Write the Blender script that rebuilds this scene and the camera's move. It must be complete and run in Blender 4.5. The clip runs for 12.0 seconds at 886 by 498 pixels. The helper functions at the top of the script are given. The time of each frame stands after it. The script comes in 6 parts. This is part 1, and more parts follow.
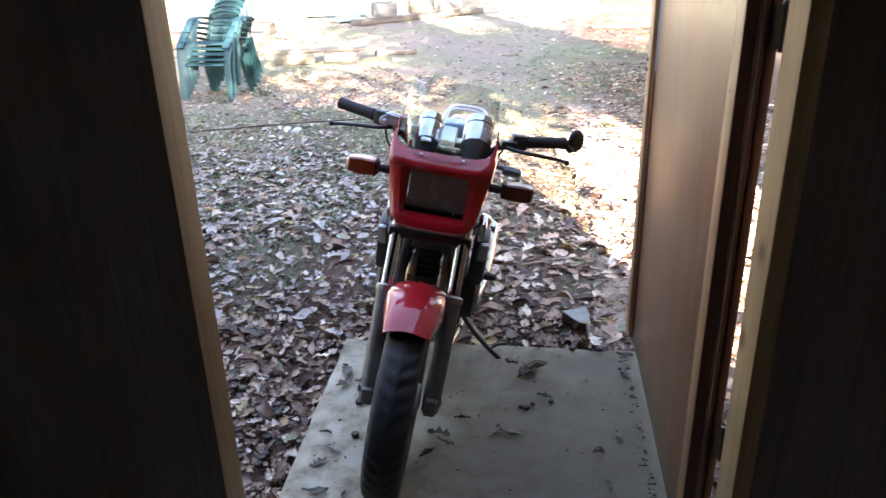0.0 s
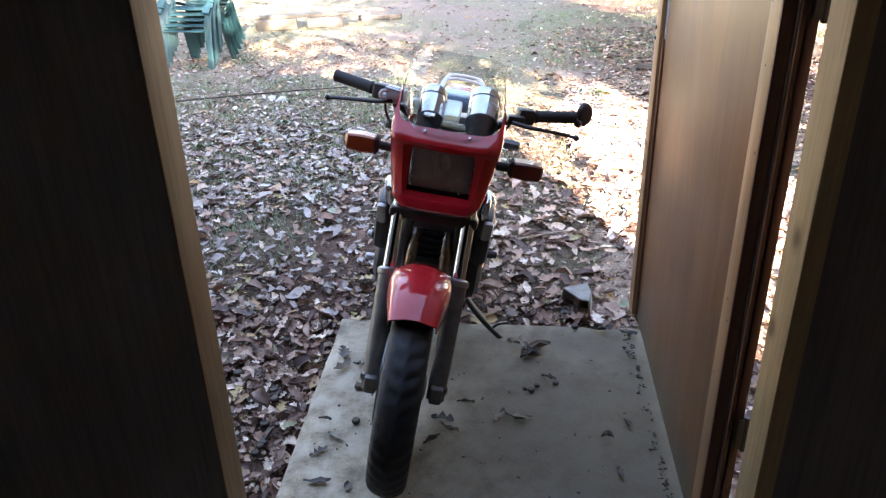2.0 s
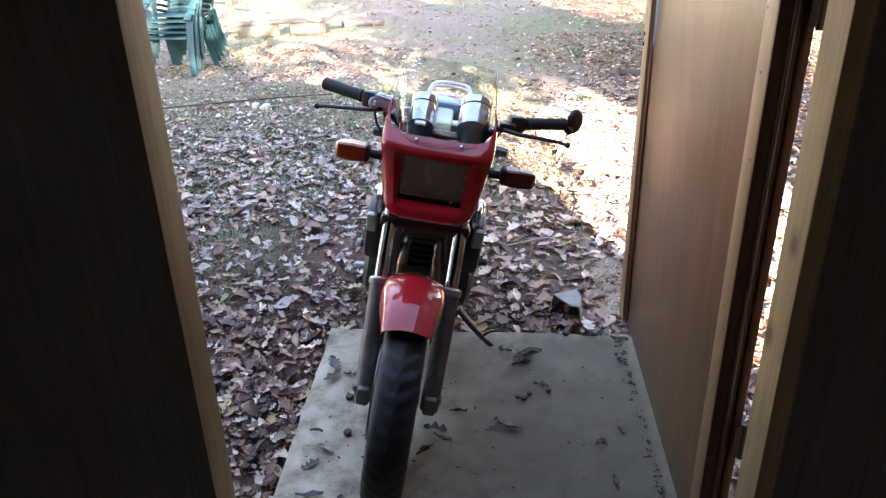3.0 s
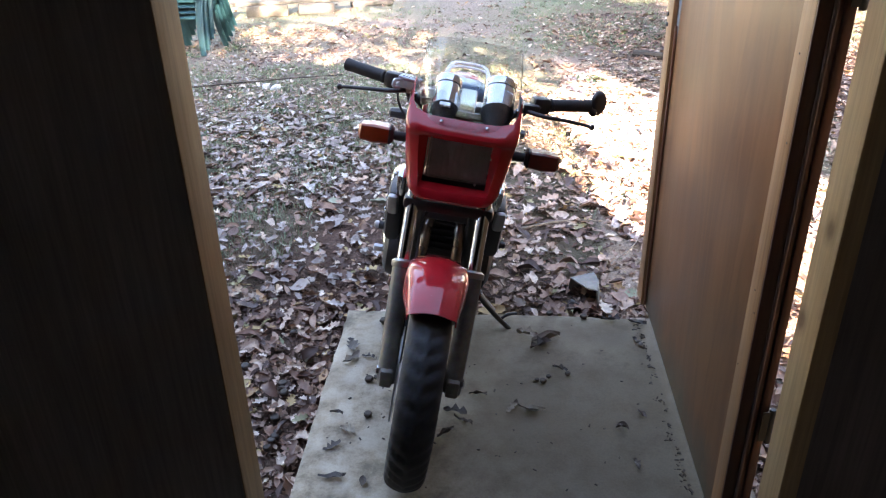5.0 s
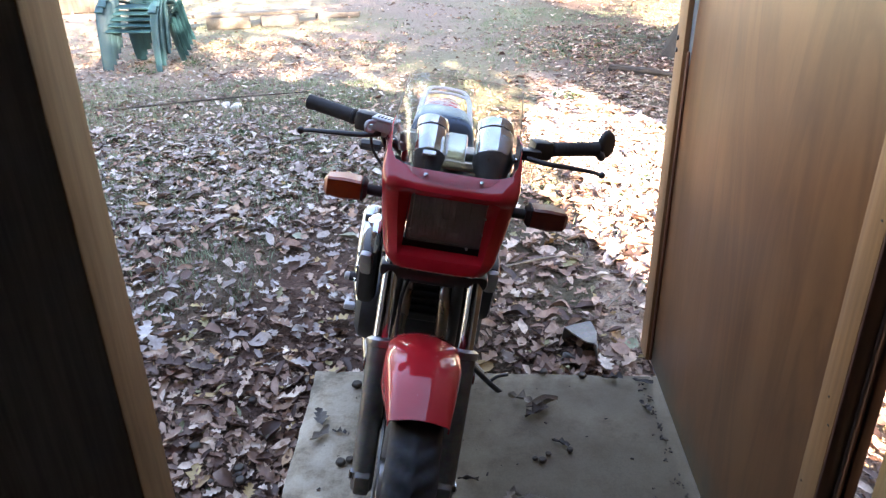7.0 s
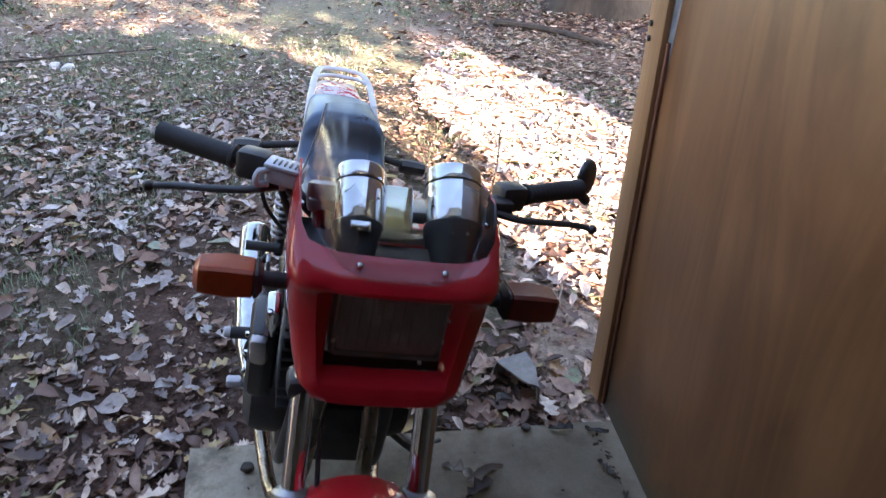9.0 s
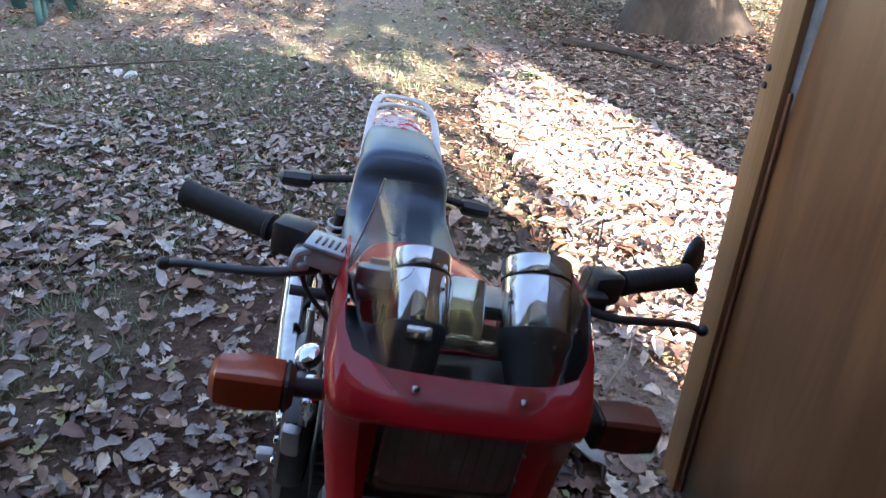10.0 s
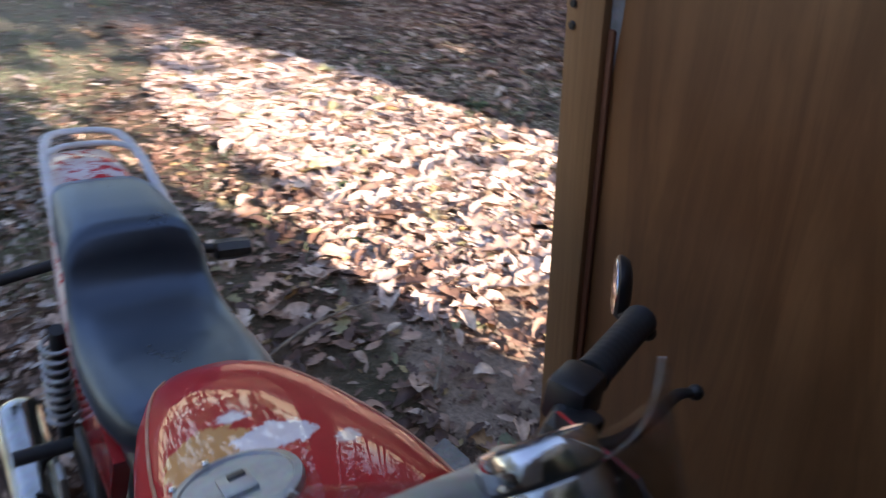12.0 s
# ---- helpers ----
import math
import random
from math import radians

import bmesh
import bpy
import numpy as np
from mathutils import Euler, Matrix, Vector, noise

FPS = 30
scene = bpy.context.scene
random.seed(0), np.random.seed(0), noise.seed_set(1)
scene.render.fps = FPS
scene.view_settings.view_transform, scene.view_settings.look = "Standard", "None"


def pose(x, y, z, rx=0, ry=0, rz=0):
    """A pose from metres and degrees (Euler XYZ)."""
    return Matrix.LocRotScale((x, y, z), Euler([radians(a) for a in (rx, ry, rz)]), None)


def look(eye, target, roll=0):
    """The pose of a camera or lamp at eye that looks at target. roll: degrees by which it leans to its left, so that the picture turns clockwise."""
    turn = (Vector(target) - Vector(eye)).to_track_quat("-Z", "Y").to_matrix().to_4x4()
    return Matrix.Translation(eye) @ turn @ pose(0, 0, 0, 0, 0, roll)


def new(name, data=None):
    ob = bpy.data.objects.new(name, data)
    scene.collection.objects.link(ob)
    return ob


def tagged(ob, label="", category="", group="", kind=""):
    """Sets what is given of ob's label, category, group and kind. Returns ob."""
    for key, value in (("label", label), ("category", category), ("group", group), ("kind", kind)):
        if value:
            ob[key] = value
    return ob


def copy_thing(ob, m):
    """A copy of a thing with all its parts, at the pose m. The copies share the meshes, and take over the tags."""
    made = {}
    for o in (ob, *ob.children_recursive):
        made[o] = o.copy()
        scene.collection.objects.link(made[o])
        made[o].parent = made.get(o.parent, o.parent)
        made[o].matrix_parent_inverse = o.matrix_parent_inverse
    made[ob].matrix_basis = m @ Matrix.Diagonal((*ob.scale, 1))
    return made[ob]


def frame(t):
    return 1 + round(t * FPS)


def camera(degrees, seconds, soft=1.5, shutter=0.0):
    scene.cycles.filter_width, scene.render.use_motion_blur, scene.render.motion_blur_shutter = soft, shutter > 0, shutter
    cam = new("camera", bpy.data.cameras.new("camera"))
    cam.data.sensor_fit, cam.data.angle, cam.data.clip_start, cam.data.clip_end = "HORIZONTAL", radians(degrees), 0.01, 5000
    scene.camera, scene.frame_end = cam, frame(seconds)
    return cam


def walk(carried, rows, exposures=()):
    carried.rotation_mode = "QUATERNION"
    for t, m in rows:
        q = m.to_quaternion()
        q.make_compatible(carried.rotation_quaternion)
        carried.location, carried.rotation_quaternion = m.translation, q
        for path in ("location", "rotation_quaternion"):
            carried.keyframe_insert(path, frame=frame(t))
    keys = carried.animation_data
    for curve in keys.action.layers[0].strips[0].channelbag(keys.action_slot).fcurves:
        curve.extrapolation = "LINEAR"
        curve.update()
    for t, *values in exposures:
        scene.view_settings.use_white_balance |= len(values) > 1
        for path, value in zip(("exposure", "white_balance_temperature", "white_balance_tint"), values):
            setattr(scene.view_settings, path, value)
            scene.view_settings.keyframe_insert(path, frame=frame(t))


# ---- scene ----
cam = camera(63.5, 12.0, soft=1.25, shutter=0.5)
EXPOSURES = [(0, 3.85, 7350, 21), (6.5, 3.85, 7550, 23), (8.5, 3.27, 7250, 23), (9.5, 3.08, 7050, 21), (10, 2.82, 6950, 20), (11, 2.33, 6950, 26), (12, 1.88, 6950, 24)]
PATH = [
    (0, (0.499, -1.01, 1.435), (0.232, 0.823, 0.68), -1.5),
    (0.5, (0.513, -0.982, 1.431), (0.157, 0.825, 0.651), -1.8),
    (1, (0.468, -0.954, 1.432), (0.244, 0.853, 0.605), -0.7),
    (1.5, (0.437, -0.924, 1.435), (0.239, 0.872, 0.577), -1.3),
    (2, (0.43, -0.914, 1.437), (0.209, 0.887, 0.596), -1.5),
    (2.5, (0.423, -0.907, 1.44), (0.214, 0.893, 0.595), -1.3),
    (3, (0.406, -0.896, 1.439), (0.229, 0.916, 0.61), -1.5),
    (5, (0.358, -0.891, 1.438), (0.166, 0.898, 0.564), -1.5),
    (5.5, (0.37, -0.834, 1.43), (0.142, 0.963, 0.583), -1.9),
    (6, (0.409, -0.738, 1.436), (0.086, 1.045, 0.587), -1.7),
    (6.5, (0.343, -0.646, 1.428), (0.124, 1.144, 0.563), -0.8),
    (6.7, (0.298, -0.599, 1.429), (0.172, 1.206, 0.578), -1.8),
    (8.3, (0.275, -0.222, 1.443), (0.194, 1.54, 0.5), 0.2),
    (8.5, (0.244, -0.142, 1.424), (0.234, 1.609, 0.458), 0.9),
    (9, (0.168, 0.045, 1.426), (0.416, 1.768, 0.44), 2.0),
    (9.5, (0.163, 0.165, 1.417), (0.359, 1.903, 0.446), 2.4),
    (10, (0.162, 0.286, 1.42), (0.268, 2.034, 0.455), 2.7),
    (10.5, (0.111, 0.385, 1.43), (0.473, 2.097, 0.462), -1.9),
    (11, (0.124, 0.511, 1.4), (0.592, 2.164, 0.375), 0.2),
    (11.5, (0.155, 0.603, 1.401), (0.643, 2.252, 0.381), -0.4),
    (11.8, (0.137, 0.662, 1.4), (0.801, 2.228, 0.348), -1.2),
    (12, (0.098, 0.753, 1.382), (0.932, 2.205, 0.289), -1.9),
]
walk(cam, [(t, look(eye, target, roll)) for t, eye, target, roll in PATH], EXPOSURES)

# ---- light ----
SUN_AZ = (0.335, -0.942)
SUN_EL = 22.3
world = bpy.data.worlds.new("world")
scene.world = world
world.use_nodes = True
wn = world.node_tree
sky = wn.nodes.new("ShaderNodeTexSky")
sky.sky_type = "NISHITA"
sky.sun_disc = False
sky.ozone_density = 1.25
sky.dust_density = 0.6
sky.sun_elevation = radians(SUN_EL)
sky.sun_rotation = math.atan2(SUN_AZ[0], SUN_AZ[1])
wn.nodes["Background"].inputs[1].default_value = 0.148
wn.links.new(sky.outputs[0], wn.nodes["Background"].inputs[0])

sun_data = bpy.data.lights.new("sun", "SUN")
sun_data.energy = 5.0
sun_data.angle = radians(0.53)
sun_data.color = (1.0, 0.93, 0.82)
sun = new("sun", sun_data)
ce = math.cos(radians(SUN_EL))
sun.matrix_world = look((SUN_AZ[0] * ce * 30, SUN_AZ[1] * ce * 30, math.sin(radians(SUN_EL)) * 30), (0, 0, 0))


# ---- materials ----
def material(name):
    m = bpy.data.materials.new(name)
    m.use_nodes = True
    return m, m.node_tree.nodes, m.node_tree.links, m.node_tree.nodes["Principled BSDF"]


def noise_node(nodes, links, scale, detail=4.0, rough=0.6, stretch=None, coord="Object"):
    tc = nodes.new("ShaderNodeTexCoord")
    mp = nodes.new("ShaderNodeMapping")
    if stretch:
        mp.inputs["Scale"].default_value = stretch
    links.new(tc.outputs[coord], mp.inputs[0])
    n = nodes.new("ShaderNodeTexNoise")
    n.inputs["Scale"].default_value = scale
    n.inputs["Detail"].default_value = detail
    n.inputs["Roughness"].default_value = rough
    links.new(mp.outputs[0], n.inputs["Vector"])
    return n


def ramp(nodes, links, source, stops):
    r = nodes.new("ShaderNodeValToRGB")
    e = r.color_ramp.elements
    while len(e) < len(stops):
        e.new(0.5)
    for el, (p, c) in zip(e, stops):
        el.position = p
        el.color = (*c, 1.0) if len(c) == 3 else c
    links.new(source, r.inputs[0])
    return r


def blend(nodes, links, fac, a, b, mode="MIX"):
    mx = nodes.new("ShaderNodeMix")
    mx.data_type = "RGBA"
    mx.blend_type = mode
    for value, slot in ((fac, 0), (a, 6), (b, 7)):
        if isinstance(value, (int, float)):
            mx.inputs[slot].default_value = value
        elif isinstance(value, tuple):
            mx.inputs[slot].default_value = (*value, 1.0)
        else:
            links.new(value, mx.inputs[slot])
    return mx.outputs[2]


def bump(nodes, links, bsdf, height, strength, distance=0.01):
    b = nodes.new("ShaderNodeBump")
    b.inputs["Strength"].default_value = strength
    b.inputs["Distance"].default_value = distance
    links.new(height, b.inputs["Height"])
    links.new(b.outputs[0], bsdf.inputs["Normal"])


def surface(name, dark, light, scale=20, rough=(0.5, 0.7), metal=0.0, relief=0.1, stretch=None, coat=0.0, fine=90):
    """Two-scale mottled surface: a broad tone, a fine grain and a matching roughness."""
    m, nodes, links, b = material(name)
    n1 = noise_node(nodes, links, scale, 5, 0.6, stretch)
    n2 = noise_node(nodes, links, fine, 3, 0.6, stretch)
    c = ramp(nodes, links, n1.outputs["Fac"], [(0.3, dark), (0.7, light)])
    c2 = blend(nodes, links, 0.35, c.outputs[0], n2.outputs["Color"], "SOFT_LIGHT")
    links.new(c2, b.inputs["Base Color"])
    r = ramp(nodes, links, n1.outputs["Fac"], [(0.3, (rough[0],) * 3), (0.7, (rough[1],) * 3)])
    links.new(r.outputs[0], b.inputs["Roughness"])
    b.inputs["Metallic"].default_value = metal
    b.inputs["Coat Weight"].default_value = coat
    b.inputs["Coat Roughness"].default_value = 0.08
    if relief:
        bump(nodes, links, b, n2.outputs["Fac"], relief, 0.004)
    return m


def wood(name, dark, light, grain=(14, 14, 0.7), rough=0.6, relief=0.15, knots=False):
    m, nodes, links, b = material(name)
    n1 = noise_node(nodes, links, 1.6, 6, 0.65, grain)
    n1.inputs["Distortion"].default_value = 0.8
    n2 = noise_node(nodes, links, 6, 4, 0.6, (grain[0] * 1.5, grain[1] * 1.5, grain[2]))
    n3 = noise_node(nodes, links, 2.0, 3, 0.5)
    c = ramp(nodes, links, n1.outputs["Fac"], [(0.28, dark), (0.5, tuple((a + q) / 2 for a, q in zip(dark, light))), (0.72, light)])
    g = ramp(nodes, links, n2.outputs["Fac"], [(0.3, (0.72, 0.7, 0.68)), (0.65, (1.05, 1.05, 1.05))])
    out = blend(nodes, links, 0.8, c.outputs[0], g.outputs[0], "MULTIPLY")
    s = ramp(nodes, links, n3.outputs["Fac"], [(0.35, (0.8, 0.76, 0.72)), (0.7, (1.05, 1.05, 1.05))])
    out = blend(nodes, links, 0.7, out, s.outputs[0], "MULTIPLY")
    if knots:
        tc = nodes.new("ShaderNodeTexCoord")
        mp = nodes.new("ShaderNodeMapping")
        mp.inputs["Scale"].default_value = (9, 9, 4.5)
        links.new(tc.outputs["Object"], mp.inputs[0])
        vo = nodes.new("ShaderNodeTexVoronoi")
        vo.inputs["Scale"].default_value = 1.0
        links.new(mp.outputs[0], vo.inputs["Vector"])
        kk = ramp(nodes, links, vo.outputs["Distance"], [(0.08, (0.75, 0.75, 0.75)), (0.13, (0.25, 0.25, 0.25)), (0.2, (0.0, 0.0, 0.0))])
        out = blend(nodes, links, kk.outputs[0], out, (0.10, 0.045, 0.018))
    links.new(out, b.inputs["Base Color"])
    b.inputs["Roughness"].default_value = rough
    bump(nodes, links, b, n2.outputs["Fac"], relief, 0.003)
    return m


def plywood_material():
    """Old varnished plywood: broad uneven figure, long grain, dark runs, and splashed dirt along the foot."""
    m, nodes, links, b = material("plywood")
    tc = nodes.new("ShaderNodeTexCoord")
    n0 = noise_node(nodes, links, 1.6, 5, 0.55, (1, 2.7, 0.42))
    n0.inputs["Distortion"].default_value = 2.4
    n1 = noise_node(nodes, links, 3, 6, 0.7, (30, 30, 1.0))
    n2 = noise_node(nodes, links, 2.4, 6, 0.65, (1, 1, 0.55))
    n4 = noise_node(nodes, links, 2.0, 3, 0.5, (1, 4, 0.7))
    n5 = noise_node(nodes, links, 1.3, 2, 0.45, (1, 1.5, 0.5))
    n5.inputs["Distortion"].default_value = 0.5
    rings = nodes.new("ShaderNodeMath")
    rings.operation = "MULTIPLY"
    rings.inputs[1].default_value = 46.0
    links.new(n5.outputs["Fac"], rings.inputs[0])
    wave = nodes.new("ShaderNodeMath")
    wave.operation = "SINE"
    links.new(rings.outputs[0], wave.inputs[0])
    c = ramp(nodes, links, n0.outputs["Fac"], [(0.25, (0.145, 0.060, 0.025)), (0.42, (0.215, 0.097, 0.039)), (0.5, (0.18, 0.079, 0.031)), (0.58, (0.228, 0.104, 0.042)), (0.8, (0.28, 0.134, 0.056))])
    g = ramp(nodes, links, n1.outputs["Fac"], [(0.35, (0.83, 0.8, 0.78)), (0.6, (1.04, 1.04, 1.04))])
    out = blend(nodes, links, 0.2, c.outputs[0], g.outputs[0], "MULTIPLY")
    fig = ramp(nodes, links, wave.outputs[0], [(0.0, (1.03, 1.03, 1.03)), (0.55, (0.95, 0.94, 0.93)), (0.95, (0.66, 0.61, 0.57))])
    patchy = ramp(nodes, links, n0.outputs["Fac"], [(0.40, (0.6, 0.6, 0.6)), (0.60, (0.05, 0.05, 0.05))])
    out = blend(nodes, links, patchy.outputs[0], out, fig.outputs[0], "MULTIPLY")
    t = ramp(nodes, links, n2.outputs["Fac"], [(0.3, (0.62, 0.56, 0.52)), (0.5, (0.9, 0.88, 0.86)), (0.68, (1.16, 1.15, 1.13))])
    out = blend(nodes, links, 0.85, out, t.outputs[0], "MULTIPLY")
    k = ramp(nodes, links, n4.outputs["Fac"], [(0.6, (0, 0, 0)), (0.8, (0.2, 0.2, 0.2))])
    out = blend(nodes, links, k.outputs[0], out, (0.09, 0.038, 0.018))
    sx = nodes.new("ShaderNodeSeparateXYZ")
    links.new(tc.outputs["Object"], sx.inputs[0])
    n3 = noise_node(nodes, links, 7, 5, 0.65)
    add = nodes.new("ShaderNodeMath")
    add.operation = "MULTIPLY_ADD"
    links.new(n3.outputs["Fac"], add.inputs[0])
    add.inputs[1].default_value = -0.34
    links.new(sx.outputs["Z"], add.inputs[2])
    shift = nodes.new("ShaderNodeMath")
    shift.operation = "ADD"
    links.new(add.outputs[0], shift.inputs[0])
    shift.inputs[1].default_value = 0.14
    d = ramp(nodes, links, shift.outputs[0], [(0.0, (0.9, 0.9, 0.9)), (0.04, (0.6, 0.6, 0.6)), (0.15, (0.0, 0.0, 0.0))])
    out = blend(nodes, links, d.outputs[0], out, (0.040, 0.050, 0.042))
    links.new(out, b.inputs["Base Color"])
    r = ramp(nodes, links, n2.outputs["Fac"], [(0.3, (0.3, 0.3, 0.3)), (0.7, (0.42, 0.42, 0.42))])
    links.new(r.outputs[0], b.inputs["Roughness"])
    b.inputs["Specular IOR Level"].default_value = 0.6
    bump(nodes, links, b, n1.outputs["Fac"], 0.08, 0.002)
    return m


def concrete_material():
    m, nodes, links, b = material("concrete")
    n1 = noise_node(nodes, links, 2.2, 6, 0.6)
    n2 = noise_node(nodes, links, 9, 6, 0.7)
    n3 = noise_node(nodes, links, 140, 3, 0.6)
    n4 = noise_node(nodes, links, 1.1, 3, 0.5)
    c = ramp(nodes, links, n1.outputs["Fac"], [(0.3, (0.26, 0.220, 0.165)), (0.5, (0.42, 0.358, 0.272)), (0.72, (0.54, 0.475, 0.372))])
    s = ramp(nodes, links, n2.outputs["Fac"], [(0.36, (0.30, 0.27, 0.22)), (0.47, (0.72, 0.68, 0.62)), (0.58, (1, 1, 1))])
    out = blend(nodes, links, 0.85, c.outputs[0], s.outputs[0], "MULTIPLY")
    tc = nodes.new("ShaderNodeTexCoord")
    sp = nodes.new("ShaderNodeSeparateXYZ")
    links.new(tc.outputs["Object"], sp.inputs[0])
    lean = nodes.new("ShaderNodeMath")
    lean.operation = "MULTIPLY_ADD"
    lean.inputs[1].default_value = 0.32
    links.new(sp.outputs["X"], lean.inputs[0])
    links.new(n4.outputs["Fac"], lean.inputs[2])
    # Browner and darker towards the door, broken up by noise.
    brown_mask = ramp(nodes, links, lean.outputs[0], [(0.40, (0, 0, 0)), (0.66, (0.9, 0.9, 0.9))])
    out = blend(nodes, links, brown_mask.outputs[0], out, (0.100, 0.077, 0.048))
    g = ramp(nodes, links, n3.outputs["Fac"], [(0.3, (0.8, 0.8, 0.8)), (0.6, (1.05, 1.05, 1.05))])
    out = blend(nodes, links, 0.6, out, g.outputs[0], "MULTIPLY")
    links.new(out, b.inputs["Base Color"])
    b.inputs["Roughness"].default_value = 0.8
    bump(nodes, links, b, n3.outputs["Fac"], 0.25, 0.002)
    return m


def soil_material():
    m, nodes, links, b = material("soil")
    n1 = noise_node(nodes, links, 0.55, 5, 0.6)
    n2 = noise_node(nodes, links, 16, 6, 0.7)
    n3 = noise_node(nodes, links, 70, 4, 0.7)
    n4 = noise_node(nodes, links, 0.35, 4, 0.6, (1.0, 0.7, 1))
    c = ramp(nodes, links, n2.outputs["Fac"], [(0.3, (0.052, 0.028, 0.021)), (0.52, (0.118, 0.066, 0.049)), (0.74, (0.215, 0.142, 0.108))])
    c2 = ramp(nodes, links, n3.outputs["Fac"], [(0.35, (0.5, 0.5, 0.5)), (0.62, (1.3, 1.25, 1.2))])
    out = blend(nodes, links, 0.8, c.outputs[0], c2.outputs[0], "MULTIPLY")
    clay = ramp(nodes, links, n1.outputs["Fac"], [(0.5, (0, 0, 0)), (0.66, (0.75, 0.75, 0.75))])
    out = blend(nodes, links, clay.outputs[0], out, (0.30, 0.165, 0.115))
    green = ramp(nodes, links, n4.outputs["Fac"], [(0.42, (0, 0, 0)), (0.62, (0.75, 0.75, 0.75))])
    tc = nodes.new("ShaderNodeTexCoord")
    sp = nodes.new("ShaderNodeSeparateXYZ")
    links.new(tc.outputs["Object"], sp.inputs[0])
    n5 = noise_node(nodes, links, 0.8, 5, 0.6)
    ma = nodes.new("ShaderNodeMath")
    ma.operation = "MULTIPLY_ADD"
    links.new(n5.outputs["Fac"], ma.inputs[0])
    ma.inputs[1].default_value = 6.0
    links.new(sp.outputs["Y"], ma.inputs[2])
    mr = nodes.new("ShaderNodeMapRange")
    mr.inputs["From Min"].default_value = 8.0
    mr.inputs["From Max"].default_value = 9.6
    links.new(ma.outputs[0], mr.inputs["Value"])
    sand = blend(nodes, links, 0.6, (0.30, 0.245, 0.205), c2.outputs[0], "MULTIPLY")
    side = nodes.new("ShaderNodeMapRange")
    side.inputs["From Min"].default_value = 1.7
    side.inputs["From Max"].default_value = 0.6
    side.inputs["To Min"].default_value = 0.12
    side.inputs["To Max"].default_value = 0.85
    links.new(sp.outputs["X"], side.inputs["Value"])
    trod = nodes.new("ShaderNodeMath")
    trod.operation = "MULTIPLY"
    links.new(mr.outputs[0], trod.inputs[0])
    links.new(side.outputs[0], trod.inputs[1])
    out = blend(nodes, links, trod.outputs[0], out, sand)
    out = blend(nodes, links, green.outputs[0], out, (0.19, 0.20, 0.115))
    # Pale straw colour paints the sunlight on the strip east of the bike.
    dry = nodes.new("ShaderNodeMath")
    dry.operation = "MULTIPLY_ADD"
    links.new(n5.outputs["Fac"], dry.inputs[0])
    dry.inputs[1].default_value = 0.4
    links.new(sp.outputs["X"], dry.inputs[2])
    lit_thatch = ramp(nodes, links, dry.outputs[0], [(0.95, (0, 0, 0)), (1.05, (0.8, 0.8, 0.8))])
    sunlit_straw = blend(nodes, links, 0.7, (0.46, 0.35, 0.27), c2.outputs[0], "MULTIPLY")
    # The painted sunlight stops along the edge of the trunk's shadow.
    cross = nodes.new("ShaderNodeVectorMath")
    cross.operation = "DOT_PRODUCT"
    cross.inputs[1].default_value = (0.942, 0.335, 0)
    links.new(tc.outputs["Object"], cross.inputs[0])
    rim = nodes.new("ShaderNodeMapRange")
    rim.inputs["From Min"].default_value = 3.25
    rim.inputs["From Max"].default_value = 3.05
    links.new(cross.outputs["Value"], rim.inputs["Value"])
    sun_patch = nodes.new("ShaderNodeMath")
    sun_patch.operation = "MULTIPLY"
    links.new(lit_thatch.outputs[0], sun_patch.inputs[0])
    links.new(rim.outputs[0], sun_patch.inputs[1])
    out = blend(nodes, links, sun_patch.outputs[0], out, sunlit_straw)
    links.new(out, b.inputs["Base Color"])
    b.inputs["Roughness"].default_value = 0.92
    b.inputs["Specular IOR Level"].default_value = 0.25
    bump(nodes, links, b, n2.outputs["Fac"], 1.0, 0.05)
    return m


LEAF_STOPS = [(0.0, (0.072, 0.037, 0.026)), (0.22, (0.155, 0.082, 0.056)), (0.45, (0.275, 0.156, 0.104)), (0.66, (0.42, 0.26, 0.176)),
              (0.84, (0.59, 0.425, 0.315)), (0.93, (0.75, 0.62, 0.49)), (0.95, (0.44, 0.25, 0.115)), (0.98, (0.48, 0.35, 0.145)), (1.0, (0.20, 0.23, 0.13))]
DARK_STOPS = [(0.0, (0.03, 0.022, 0.018)), (0.55, (0.065, 0.047, 0.036)), (0.85, (0.13, 0.095, 0.075)), (1.0, (0.28, 0.24, 0.18))]


def leaf_material(name, single, stops=LEAF_STOPS):
    m, nodes, links, b = material(name)
    if single:
        src = nodes.new("ShaderNodeObjectInfo").outputs["Random"]
    else:
        src = nodes.new("ShaderNodeNewGeometry").outputs["Random Per Island"]
    c = ramp(nodes, links, src, stops)
    n = noise_node(nodes, links, 45, 4, 0.6)
    g = ramp(nodes, links, n.outputs["Fac"], [(0.3, (0.55, 0.5, 0.48)), (0.65, (1.15, 1.15, 1.15))])
    out = blend(nodes, links, 0.75, c.outputs[0], g.outputs[0], "MULTIPLY")
    links.new(out, b.inputs["Base Color"])
    b.inputs["Roughness"].default_value = 0.55
    bump(nodes, links, b, n.outputs["Fac"], 0.35, 0.004)
    return m


